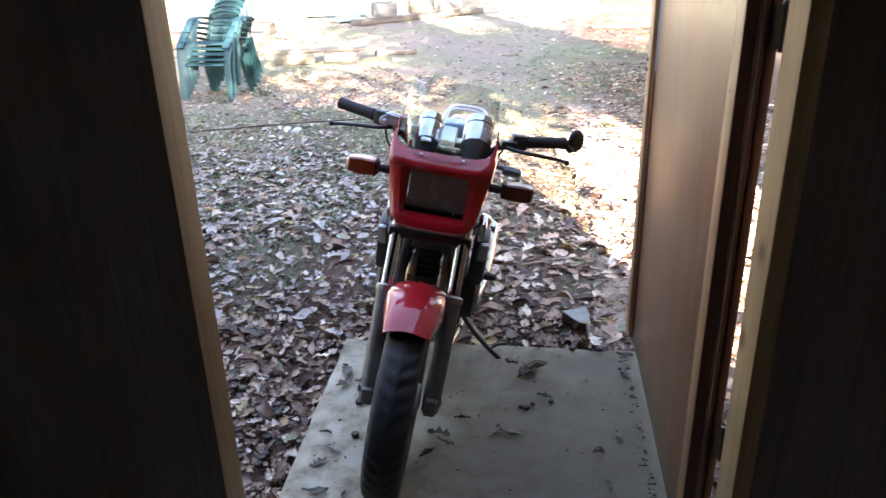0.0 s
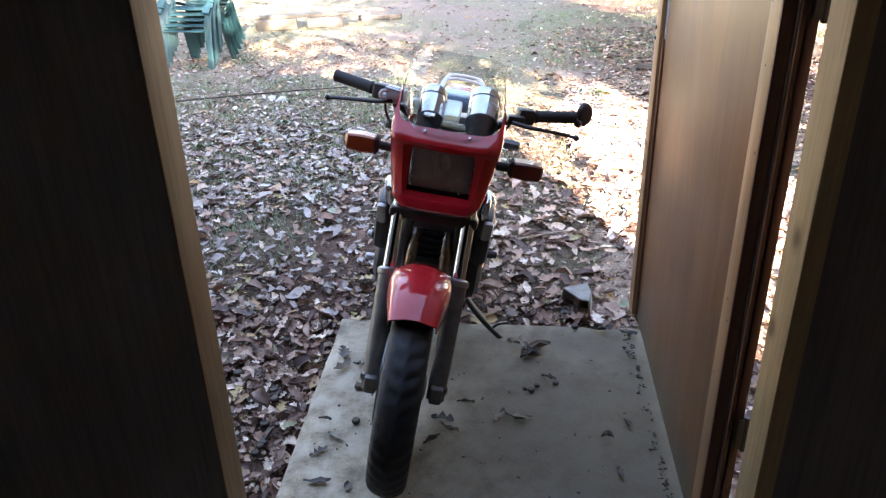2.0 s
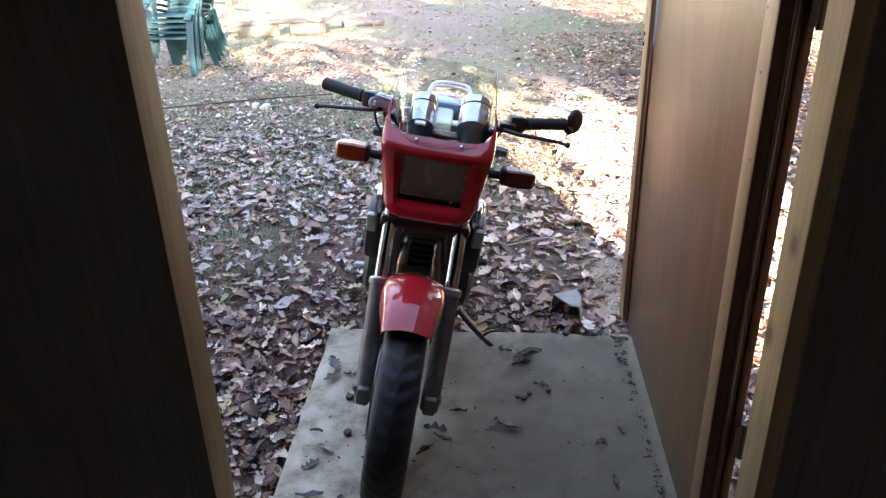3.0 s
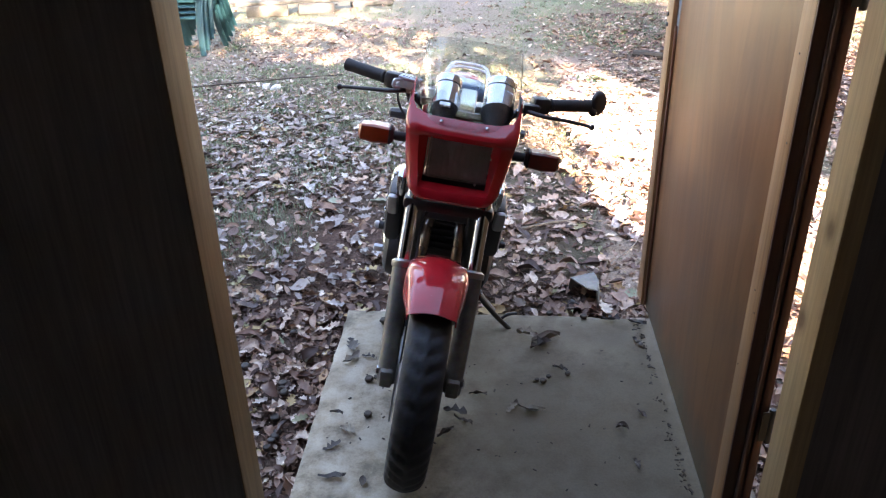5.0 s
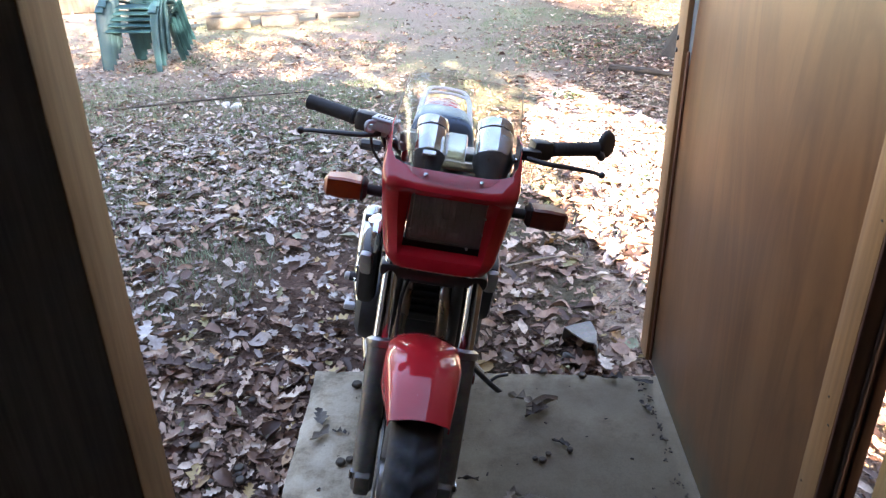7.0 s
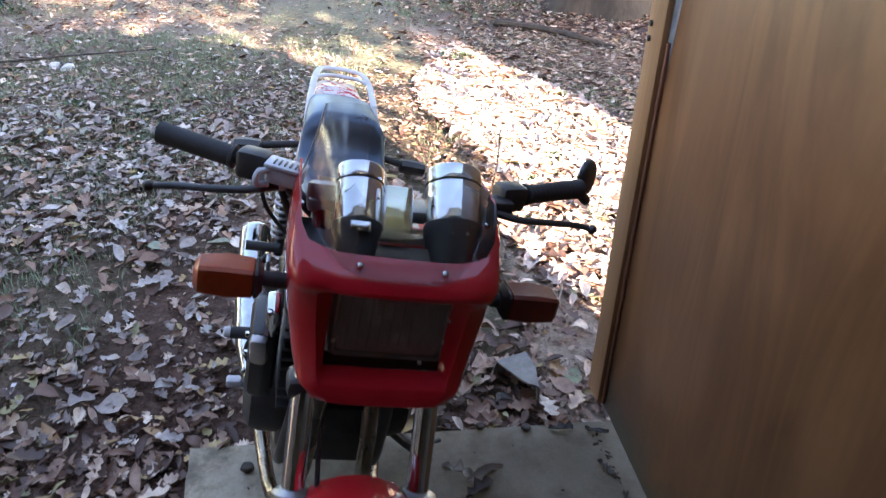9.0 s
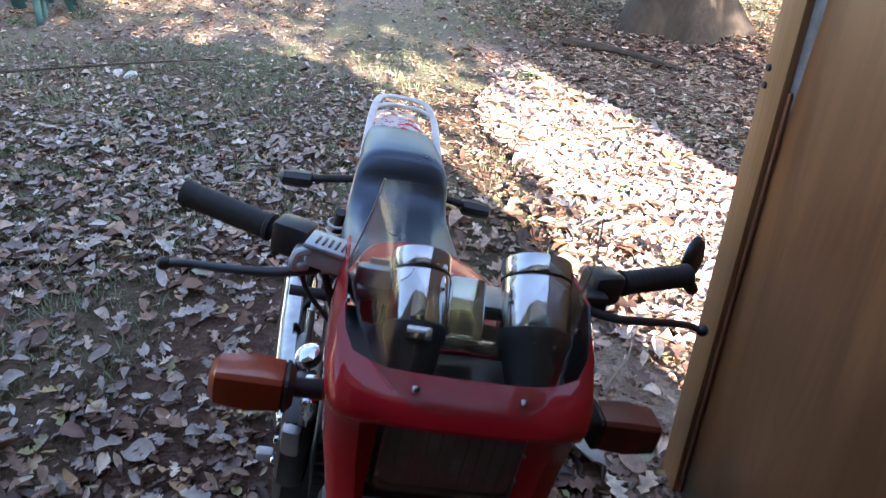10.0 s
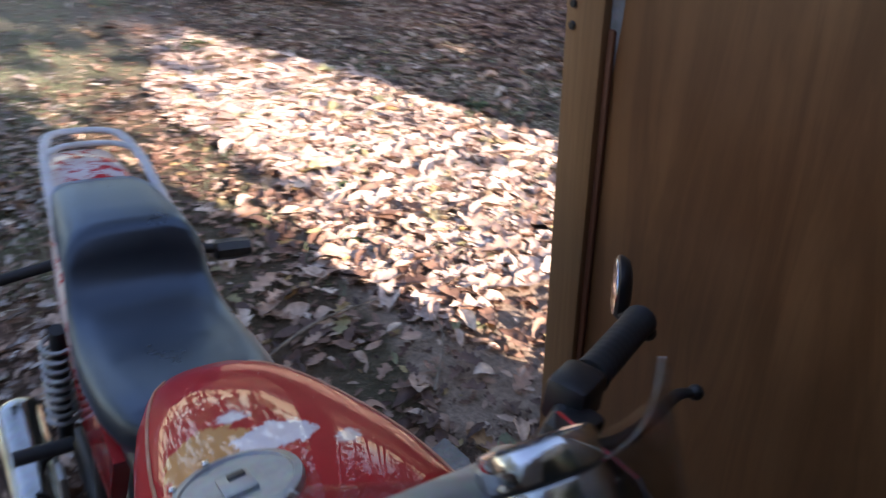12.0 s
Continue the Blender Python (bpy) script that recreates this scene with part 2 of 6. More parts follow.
def red_paint(name, chips=0.66, patch=None, coat=0.45, tone=1.0):
    """Sun-tired red paint with chips down to pale primer; patch: (centre, radius) of a large peeled place."""
    m, nodes, links, b = material(name)
    n1 = noise_node(nodes, links, 6, 4, 0.6)
    n2 = noise_node(nodes, links, 38, 5, 0.75)
    c = ramp(nodes, links, n1.outputs["Fac"], [(0.3, (0.41 * tone, 0.008 * tone, 0.014 * tone)), (0.7, (0.53 * tone, 0.012 * tone, 0.02 * tone))])
    mask = ramp(nodes, links, n2.outputs["Fac"], [(chips, (0, 0, 0)), (chips + 0.015, (1, 1, 1))])
    out = blend(nodes, links, mask.outputs[0], c.outputs[0], (0.62, 0.52, 0.5))
    if patch:
        tc = nodes.new("ShaderNodeTexCoord")
        for (cx, cy, cz), rad, tint in patch:
            d = nodes.new("ShaderNodeVectorMath")
            d.operation = "DISTANCE"
            d.inputs[1].default_value = (cx, cy, cz)
            links.new(tc.outputs["Object"], d.inputs[0])
            n3 = noise_node(nodes, links, 26, 5, 0.7)
            ad = nodes.new("ShaderNodeMath")
            ad.operation = "MULTIPLY_ADD"
            links.new(n3.outputs["Fac"], ad.inputs[0])
            ad.inputs[1].default_value = 0.07
            links.new(d.outputs["Value"], ad.inputs[2])
            mk = ramp(nodes, links, ad.outputs[0], [(rad + 0.035, (1, 1, 1)), (rad + 0.038, (0, 0, 0))])
            out = blend(nodes, links, mk.outputs[0], out, tint)
    links.new(out, b.inputs["Base Color"])
    b.inputs["Roughness"].default_value = 0.5
    b.inputs["Specular IOR Level"].default_value = 0.1
    b.inputs["Coat Weight"].default_value = coat
    b.inputs["Coat Roughness"].default_value = 0.03
    bump(nodes, links, b, n2.outputs["Fac"], 0.05, 0.001)
    return m


def clear_glass(name, tint=(1, 1, 1), rough=0.02, ior=1.49):
    m, nodes, links, b = material(name)
    b.inputs["Base Color"].default_value = (*tint, 1)
    b.inputs["Transmission Weight"].default_value = 1.0
    b.inputs["IOR"].default_value = ior
    n = noise_node(nodes, links, 30, 4, 0.6)
    r = ramp(nodes, links, n.outputs["Fac"], [(0.35, (rough,) * 3), (0.75, (rough + 0.06,) * 3)])
    links.new(r.outputs[0], b.inputs["Roughness"])
    return m


def screen_material():
    """Thin clear acrylic: see-through, with gloss that grows at a slant."""
    m, nodes, links, b = material("screen_acrylic")
    tr = nodes.new("ShaderNodeBsdfTransparent")
    tr.inputs[0].default_value = (0.89, 0.90, 0.90, 1)
    gl = nodes.new("ShaderNodeBsdfGlossy")
    gl.inputs["Roughness"].default_value = 0.08
    lw = nodes.new("ShaderNodeLayerWeight")
    pw = nodes.new("ShaderNodeMath")
    pw.operation = "POWER"
    links.new(lw.outputs["Facing"], pw.inputs[0])
    pw.inputs[1].default_value = 2.6
    n = noise_node(nodes, links, 60, 4, 0.7, (1, 1, 0.4))
    haze = ramp(nodes, links, n.outputs["Fac"], [(0.4, (0.02, 0.02, 0.02)), (0.8, (0.09, 0.09, 0.09))])
    ad = nodes.new("ShaderNodeMath")
    ad.operation = "MULTIPLY_ADD"
    ad.use_clamp = True
    links.new(pw.outputs[0], ad.inputs[0])
    ad.inputs[1].default_value = 0.34
    links.new(haze.outputs[0], ad.inputs[2])
    mx = nodes.new("ShaderNodeMixShader")
    links.new(ad.outputs[0], mx.inputs[0])
    links.new(tr.outputs[0], mx.inputs[1])
    links.new(gl.outputs[0], mx.inputs[2])
    links.new(mx.outputs[0], nodes["Material Output"].inputs["Surface"])
    return m


def vinyl_material():
    """Blue-black grained vinyl; gloss grows at a slant, tinted blue for the reflected sky."""
    m, nodes, links, b = material("seat_vinyl")
    n1 = noise_node(nodes, links, 8, 4, 0.6)
    n2 = noise_node(nodes, links, 260, 3, 0.6)
    df = nodes.new("ShaderNodeBsdfDiffuse")
    gl = nodes.new("ShaderNodeBsdfGlossy")
    c = ramp(nodes, links, n1.outputs["Fac"], [(0.3, (0.017, 0.020, 0.025)), (0.7, (0.030, 0.034, 0.040))])
    links.new(c.outputs[0], df.inputs["Color"])
    gl.inputs["Color"].default_value = (0.58, 0.76, 1.0, 1)
    r = ramp(nodes, links, n1.outputs["Fac"], [(0.3, (0.26, 0.26, 0.26)), (0.7, (0.36, 0.36, 0.36))])
    links.new(r.outputs[0], gl.inputs["Roughness"])
    lw = nodes.new("ShaderNodeLayerWeight")
    pw = nodes.new("ShaderNodeMath")
    pw.operation = "POWER"
    links.new(lw.outputs["Facing"], pw.inputs[0])
    pw.inputs[1].default_value = 3.0
    ma = nodes.new("ShaderNodeMath")
    ma.operation = "MULTIPLY_ADD"
    links.new(pw.outputs[0], ma.inputs[0])
    ma.inputs[1].default_value = 0.46
    ma.inputs[2].default_value = 0.075
    bp = nodes.new("ShaderNodeBump")
    bp.inputs["Strength"].default_value = 0.06
    bp.inputs["Distance"].default_value = 0.002
    links.new(n2.outputs["Fac"], bp.inputs["Height"])
    links.new(bp.outputs[0], df.inputs["Normal"])
    links.new(bp.outputs[0], gl.inputs["Normal"])
    mx = nodes.new("ShaderNodeMixShader")
    links.new(ma.outputs[0], mx.inputs[0])
    links.new(df.outputs[0], mx.inputs[1])
    links.new(gl.outputs[0], mx.inputs[2])
    links.new(mx.outputs[0], nodes["Material Output"].inputs["Surface"])
    return m


M_PLY = plywood_material()
M_STILE = wood("pine_stile", (0.26, 0.130, 0.053), (0.37, 0.205, 0.095), rough=0.42, knots=True)
M_JAMB = wood("pine_jamb", (0.46, 0.29, 0.130), (0.60, 0.41, 0.215), knots=True)
M_BROWN = wood("brown_paint", (0.075, 0.026, 0.018), (0.115, 0.043, 0.029), rough=0.5)
M_CORNER = wood("stained_corner", (0.12, 0.038, 0.018), (0.20, 0.07, 0.033), rough=0.5)
# Rounded edge, coloured paler than the boards to paint in its highlight line.
M_BEAD = wood("glossy_brown_edge", (0.10, 0.065, 0.06), (0.15, 0.10, 0.09), rough=0.25)
M_DARKWOOD = wood("dark_interior_wood", (0.40, 0.37, 0.36), (0.52, 0.485, 0.47), rough=0.8)
M_OUTSIDE = wood("brown_shed_siding", (0.05, 0.022, 0.016), (0.09, 0.042, 0.03), rough=0.6)
# Interior boards again, browner and darker so the east wall reads more shaded.
M_SHADEDWALL = wood("shaded_wall_boards", (0.17, 0.135, 0.12), (0.25, 0.20, 0.18), rough=0.8)
M_FLOORWOOD = wood("worn_floor_wood", (0.07, 0.05, 0.04), (0.13, 0.095, 0.07), rough=0.8)
M_ROOF = surface("roof_felt", (0.05, 0.05, 0.05), (0.1, 0.1, 0.1), 12, (0.8, 0.95))
M_CONC = concrete_material()
M_SOIL = soil_material()
M_LEAF = leaf_material("leaf_litter", False)
# Paler leaf colours that paint sunlight onto the strip's litter.
M_LEAFSUNLIT = leaf_material("sunlit_leaf", False, [(0.0, (0.30, 0.20, 0.155)), (0.07, (0.42, 0.285, 0.225)), (0.3, (0.56, 0.405, 0.325)), (0.6, (0.66, 0.505, 0.415)), (0.94, (0.76, 0.63, 0.53)), (0.97, (0.46, 0.37, 0.19)), (1.0, (0.26, 0.27, 0.14))])
M_WEATHERED = leaf_material("weathered_leaf", False, [(0.0, (0.16, 0.118, 0.098)), (0.25, (0.25, 0.192, 0.163)), (0.55, (0.37, 0.30, 0.258)), (0.85, (0.49, 0.425, 0.375)), (0.92, (0.60, 0.54, 0.49)), (1.0, (0.26, 0.28, 0.18))])
M_LEAF1 = leaf_material("single_leaf", True)
M_LEAFDARK = leaf_material("damp_leaf", True, DARK_STOPS)
M_RED = red_paint("red_paint", 0.72, coat=1.0, tone=0.92)
M_REDTANK = red_paint("red_tank_paint", 0.70, [((-0.06, 0.595, 0.875), 0.052, (0.60, 0.27, 0.09)), ((0.005, 0.585, 0.88), 0.036, (0.72, 0.64, 0.66)), ((0.06, 0.535, 0.885), 0.010, (0.7, 0.6, 0.58)), ((-0.02, 0.65, 0.85), 0.014, (0.74, 0.66, 0.66))], 0.6)
M_REDFEND = red_paint("red_fender_paint", 0.69, coat=1.0)
M_CHROME = surface("chrome", (0.52, 0.54, 0.55), (0.70, 0.71, 0.72), 14, (0.03, 0.10), 1.0, 0.12, fine=34)
M_ALLOY = surface("grey_alloy", (0.32, 0.32, 0.32), (0.46, 0.46, 0.45), 18, (0.35, 0.55), 0.85, 0.06)
# Grey alloy darkened to put the fork legs' shadow into its colour.
M_SLIDER = surface("shaded_slider", (0.10, 0.095, 0.085), (0.21, 0.20, 0.18), 18, (0.4, 0.6), 0.6, 0.08)
M_BLACKM = surface("black_enamel", (0.012, 0.012, 0.013), (0.03, 0.03, 0.032), 20, (0.3, 0.5), 0.0, 0.05)
M_RUBBER = surface("black_rubber", (0.014, 0.014, 0.014), (0.032, 0.032, 0.033), 30, (0.6, 0.8), 0.0, 0.12)
M_TYRE = surface("tyre_rubber", (0.026, 0.026, 0.028), (0.055, 0.055, 0.057), 24, (0.6, 0.8), 0.0, 0.2)
M_VINYL = vinyl_material()
M_AMBER = surface("amber_lens", (0.27, 0.032, 0.008), (0.37, 0.050, 0.010), 30, (0.25, 0.4), 0.0, 0.04, coat=0.6)
# Darker copy of the amber lens, shade painted in for the right signal.
M_AMBERSHADED = surface("shaded_amber_lens", (0.11, 0.017, 0.009), (0.17, 0.026, 0.012), 30, (0.3, 0.45), 0.0, 0.05, coat=0.15)
M_REDLENS = surface("smoked_lens", (0.05, 0.012, 0.01), (0.09, 0.02, 0.015), 30, (0.2, 0.3), 0.0, 0.03, coat=0.5)
M_GREYPLATE = surface("grey_plate", (0.28, 0.30, 0.31), (0.40, 0.42, 0.43), 20, (0.35, 0.5), 0.55, 0.05)
M_RES = surface("grey_reservoir", (0.36, 0.40, 0.43), (0.50, 0.53, 0.56), 20, (0.4, 0.6), 0.2, 0.05)
M_WHITE = surface("chalky_white_paint", (0.42, 0.41, 0.405), (0.62, 0.61, 0.60), 12, (0.4, 0.6), 0.0, 0.06)
M_TAIL = red_paint("peeled_tail_paint", 0.45)
M_PIPE = surface("heat_tinted_header", (0.16, 0.13, 0.10), (0.36, 0.31, 0.25), 9, (0.2, 0.35), 1.0, 0.05)
M_ENGINE = surface("engine_black", (0.02, 0.02, 0.021), (0.05, 0.05, 0.052), 22, (0.45, 0.65), 0.3, 0.1)
M_CAULK = surface("grey_caulk", (0.15, 0.165, 0.18), (0.29, 0.31, 0.33), 30, (0.5, 0.7), 0.0, 0.2)
M_EDGE = surface("acrylic_edge", (0.5, 0.5, 0.46), (0.7, 0.69, 0.64), 40, (0.15, 0.3), 0.0, 0.05, coat=0.5)
M_DIAL = surface("dial_black", (0.01, 0.01, 0.01), (0.02, 0.02, 0.02), 10, (0.2, 0.3), 0.0, 0.0)
M_LENS = clear_glass("headlight_glass", (0.86, 0.87, 0.87), 0.1)
M_LENS.node_tree.nodes["Principled BSDF"].inputs["Transmission Weight"].default_value = 0.8
M_BOWL = surface("tarnished_bowl", (0.62, 0.62, 0.62), (0.80, 0.80, 0.80), 20, (0.18, 0.32), 0.25, 0.05)
M_STAN = surface("stanchion_chrome", (0.50, 0.56, 0.62), (0.64, 0.69, 0.74), 14, (0.05, 0.12), 1.0, 0.02)
M_BEZEL = surface("grey_brown_bezel", (0.16, 0.15, 0.145), (0.26, 0.245, 0.235), 20, (0.3, 0.45), 0.2, 0.05)
M_MUFF = surface("muffler_chrome", (0.36, 0.38, 0.375), (0.55, 0.56, 0.555), 26, (0.05, 0.14), 1.0, 0.05)
M_SCREEN = screen_material()
M_CHAIR = surface("green_resin", (0.012, 0.052, 0.06), (0.022, 0.078, 0.09), 6, (0.4, 0.55), 0.0, 0.04)
M_BARK = wood("bark", (0.038, 0.030, 0.023), (0.095, 0.076, 0.059), (5, 5, 1.0), 0.9, 0.9)
M_TIMBER = wood("weathered_timber", (0.11, 0.09, 0.065), (0.21, 0.18, 0.135), (10, 2, 10))
M_GREYTIMBER = wood("grey_timber", (0.06, 0.052, 0.046), (0.14, 0.125, 0.11), (10, 2, 10))
M_BLOCK = surface("grey_block", (0.10, 0.10, 0.095), (0.17, 0.165, 0.155), 8, (0.8, 0.95), 0.0, 0.4)
M_TARP = surface("blue_tarp", (0.10, 0.19, 0.30), (0.20, 0.32, 0.44), 5, (0.45, 0.6), 0.0, 0.2)
M_STONE = surface("grey_stone", (0.09, 0.08, 0.075), (0.22, 0.20, 0.185), 14, (0.8, 0.95), 0.0, 0.5)
M_CHUNK = surface("broken_pale_stone", (0.15, 0.14, 0.125), (0.26, 0.245, 0.222), 22, (0.7, 0.85), 0.0, 0.4)
M_NUT = surface("hickory_husk", (0.02, 0.014, 0.01), (0.06, 0.042, 0.03), 60, (0.6, 0.8), 0.0, 0.3)
M_STICK = wood("dry_stick", (0.16, 0.12, 0.09), (0.36, 0.29, 0.22), (20, 20, 20), 0.85)
M_GRASS = surface("grass", (0.13, 0.17, 0.09), (0.24, 0.29, 0.17), 3, (0.6, 0.8), 0.0, 0.0)
M_STRAW = surface("straw", (0.34, 0.27, 0.17), (0.52, 0.45, 0.31), 3, (0.6, 0.8), 0.0, 0.0)
M_WEED = surface("weed_leaf", (0.035, 0.06, 0.022), (0.07, 0.105, 0.04), 9, (0.45, 0.6), 0.0, 0.1)
# Olive tint that paints reflected greenery onto bright metal.
M_GREENREFLECT = surface("painted_green_reflection", (0.47, 0.50, 0.36), (0.60, 0.62, 0.49), 20, (0.05, 0.12), 0.9, 0.02, coat=0.6)
M_WORN = surface("worn_edge_paint", (0.45, 0.13, 0.07), (0.60, 0.30, 0.20), 30, (0.4, 0.55), 0.0, 0.1)
M_CROWN = leaf_material("crown_leaf", False, [(0.0, (0.025, 0.045, 0.018)), (0.5, (0.05, 0.075, 0.03)), (0.8, (0.08, 0.10, 0.04)), (1.0, (0.14, 0.11, 0.05))])

M_WOODS = leaf_material("woodland_leaf", False, [(0.0, (0.02, 0.035, 0.016)), (0.5, (0.045, 0.065, 0.028)), (0.85, (0.08, 0.095, 0.04)), (1.0, (0.16, 0.12, 0.05))])


# ---- mesh helpers ----
def part(name, bm, mat, parent=None, label="", angle=38, smooth=True):
    me = bpy.data.meshes.new(name)
    bm.normal_update()
    bm.to_mesh(me)
    bm.free()
    if smooth:
        me.shade_smooth()
        me.set_sharp_from_angle(angle=radians(angle))
    me.materials.append(mat)
    ob = new(name, me)
    if parent is not None:
        ob.parent = parent
    return tagged(ob, label)


def thing(name, label, category, m=None, group="", kind=""):
    ob = new(name)
    ob.empty_display_size = 0.1
    if m is not None:
        ob.matrix_world = m
    return tagged(ob, label, category, group, kind)


def add_box(bm, size, centre, bevel=0.0, turn=None, seg=2):
    r = bmesh.ops.create_cube(bm, size=1.0)
    vs = r["verts"]
    m = Matrix.Translation(centre) @ (turn.to_4x4() if turn else Matrix.Identity(4)) @ Matrix.Diagonal((*size, 1))
    bmesh.ops.transform(bm, matrix=m, verts=vs)
    if bevel:
        es = list({e for v in vs for e in v.link_edges})
        bmesh.ops.bevel(bm, geom=es, offset=bevel, segments=seg, profile=0.5, affect="EDGES")
    return bm


def box(size, centre, bevel=0.0, turn=None, seg=2):
    return add_box(bmesh.new(), size, centre, bevel, turn, seg)


def rot(rx=0, ry=0, rz=0):
    return Euler([radians(a) for a in (rx, ry, rz)]).to_matrix()


def prism(plan, z0, z1, bevel=0.0):
    bm = bmesh.new()
    lo = [bm.verts.new((x, y, z0)) for x, y in plan]
    hi = [bm.verts.new((x, y, z1)) for x, y in plan]
    n = len(plan)
    bm.faces.new(lo[::-1])
    bm.faces.new(hi)
    for i in range(n):
        bm.faces.new((lo[i], lo[(i + 1) % n], hi[(i + 1) % n], hi[i]))
    bmesh.ops.recalc_face_normals(bm, faces=bm.faces)
    if bevel:
        bmesh.ops.bevel(bm, geom=bm.edges[:], offset=bevel, segments=2, profile=0.5, affect="EDGES")
    return bm


def loft(rings, closed=True, caps=True, bm=None):
    """Skin through rings of equal length."""
    bm = bm or bmesh.new()
    rows = [[bm.verts.new(p) for p in ring] for ring in rings]
    n = len(rows[0])
    for a, b in zip(rows, rows[1:]):
        for i in range(n if closed else n - 1):
            j = (i + 1) % n
            bm.faces.new((a[i], a[j], b[j], b[i]))
    if caps and closed:
        bm.faces.new(rows[0][::-1])
        bm.faces.new(rows[-1])
    bmesh.ops.recalc_face_normals(bm, faces=bm.faces)
    return bm


def smooth_path(points, steps=6):
    """Catmull-Rom through the points."""
    ps = [Vector(p) for p in points]
    if len(ps) < 3 or steps < 2:
        return ps
    ext = [2 * ps[0] - ps[1]] + ps + [2 * ps[-1] - ps[-2]]
    out = []
    for i in range(1, len(ext) - 2):
        p0, p1, p2, p3 = ext[i - 1:i + 3]
        for k in range(steps):
            t = k / steps
            out.append(0.5 * ((2 * p1) + (p2 - p0) * t + (2 * p0 - 5 * p1 + 4 * p2 - p3) * t * t + (3 * p1 - p0 - 3 * p2 + p3) * t ** 3))
    return out + [ps[-1]]


def tube(points, radius, seg=12, steps=6, flat=1.0, bm=None, up=None):
    """A round (or flattened) bar along a path; radius may be a function of 0..1."""
    ps = smooth_path(points, steps)
    rings = []
    side = None
    for i, p in enumerate(ps):
        d = (ps[min(i + 1, len(ps) - 1)] - ps[max(i - 1, 0)]).normalized()
        if side is None:
            ref = Vector(up) if up else (Vector((0, 0, 1)) if abs(d.z) < 0.9 else Vector((1, 0, 0)))
            side = d.cross(ref).normalized()
        else:
            side = (side - d * side.dot(d)).normalized()
        nn = side.cross(d)
        r = radius(i / (len(ps) - 1)) if callable(radius) else radius
        rings.append([p + side * (math.cos(a) * r) + nn * (math.sin(a) * r * flat) for a in [2 * math.pi * k / seg for k in range(seg)]])
    return loft(rings, bm=bm)


def lathe(profile, origin, axis, seg=32, bm=None, caps=True):
    """Turn (radius, height) pairs about an axis through origin."""
    axis = Vector(axis).normalized()
    ref = Vector((0, 0, 1)) if abs(axis.z) < 0.9 else Vector((1, 0, 0))
    a = axis.cross(ref).normalized()
    b = axis.cross(a)
    o = Vector(origin)
    rings = []
    for r, h in profile:
        rings.append([o + axis * h + (a * math.cos(t) + b * math.sin(t)) * max(r, 1e-4) for t in [2 * math.pi * k / seg for k in range(seg)]])
    return loft(rings, caps=caps, bm=bm)


def shell(rings, thick):
    bm = loft(rings, closed=False)
    bmesh.ops.solidify(bm, geom=bm.faces[:], thickness=thick)
    return bm


def rounded(hw, top, low, n=10, power=2.6, crown=1.0):
    """Half-superellipse ring, from the lower left over the top to the lower right, closed under."""
    pts = []
    mid = low + (top - low) * 0.35
    for k in range(n + 1):
        a = math.pi * (1 - k / n)
        c, s = math.cos(a), math.sin(a)
        pts.append((hw * math.copysign(abs(c) ** (2 / power), c), mid + (top - mid) * abs(s) ** (2 / power)))
    pts.append((hw * 0.88, low))
    pts.append((-hw * 0.88, low))
    return pts


# ---- structure: shed, door, pad ----
EAVE_X, SHED_L, SHED_B, EAVE = 1.68, -2.3, -3.4, 2.36
RIDGE_X = -0.31
WALL_IN, WALL_OUT = 0.312, 0.36


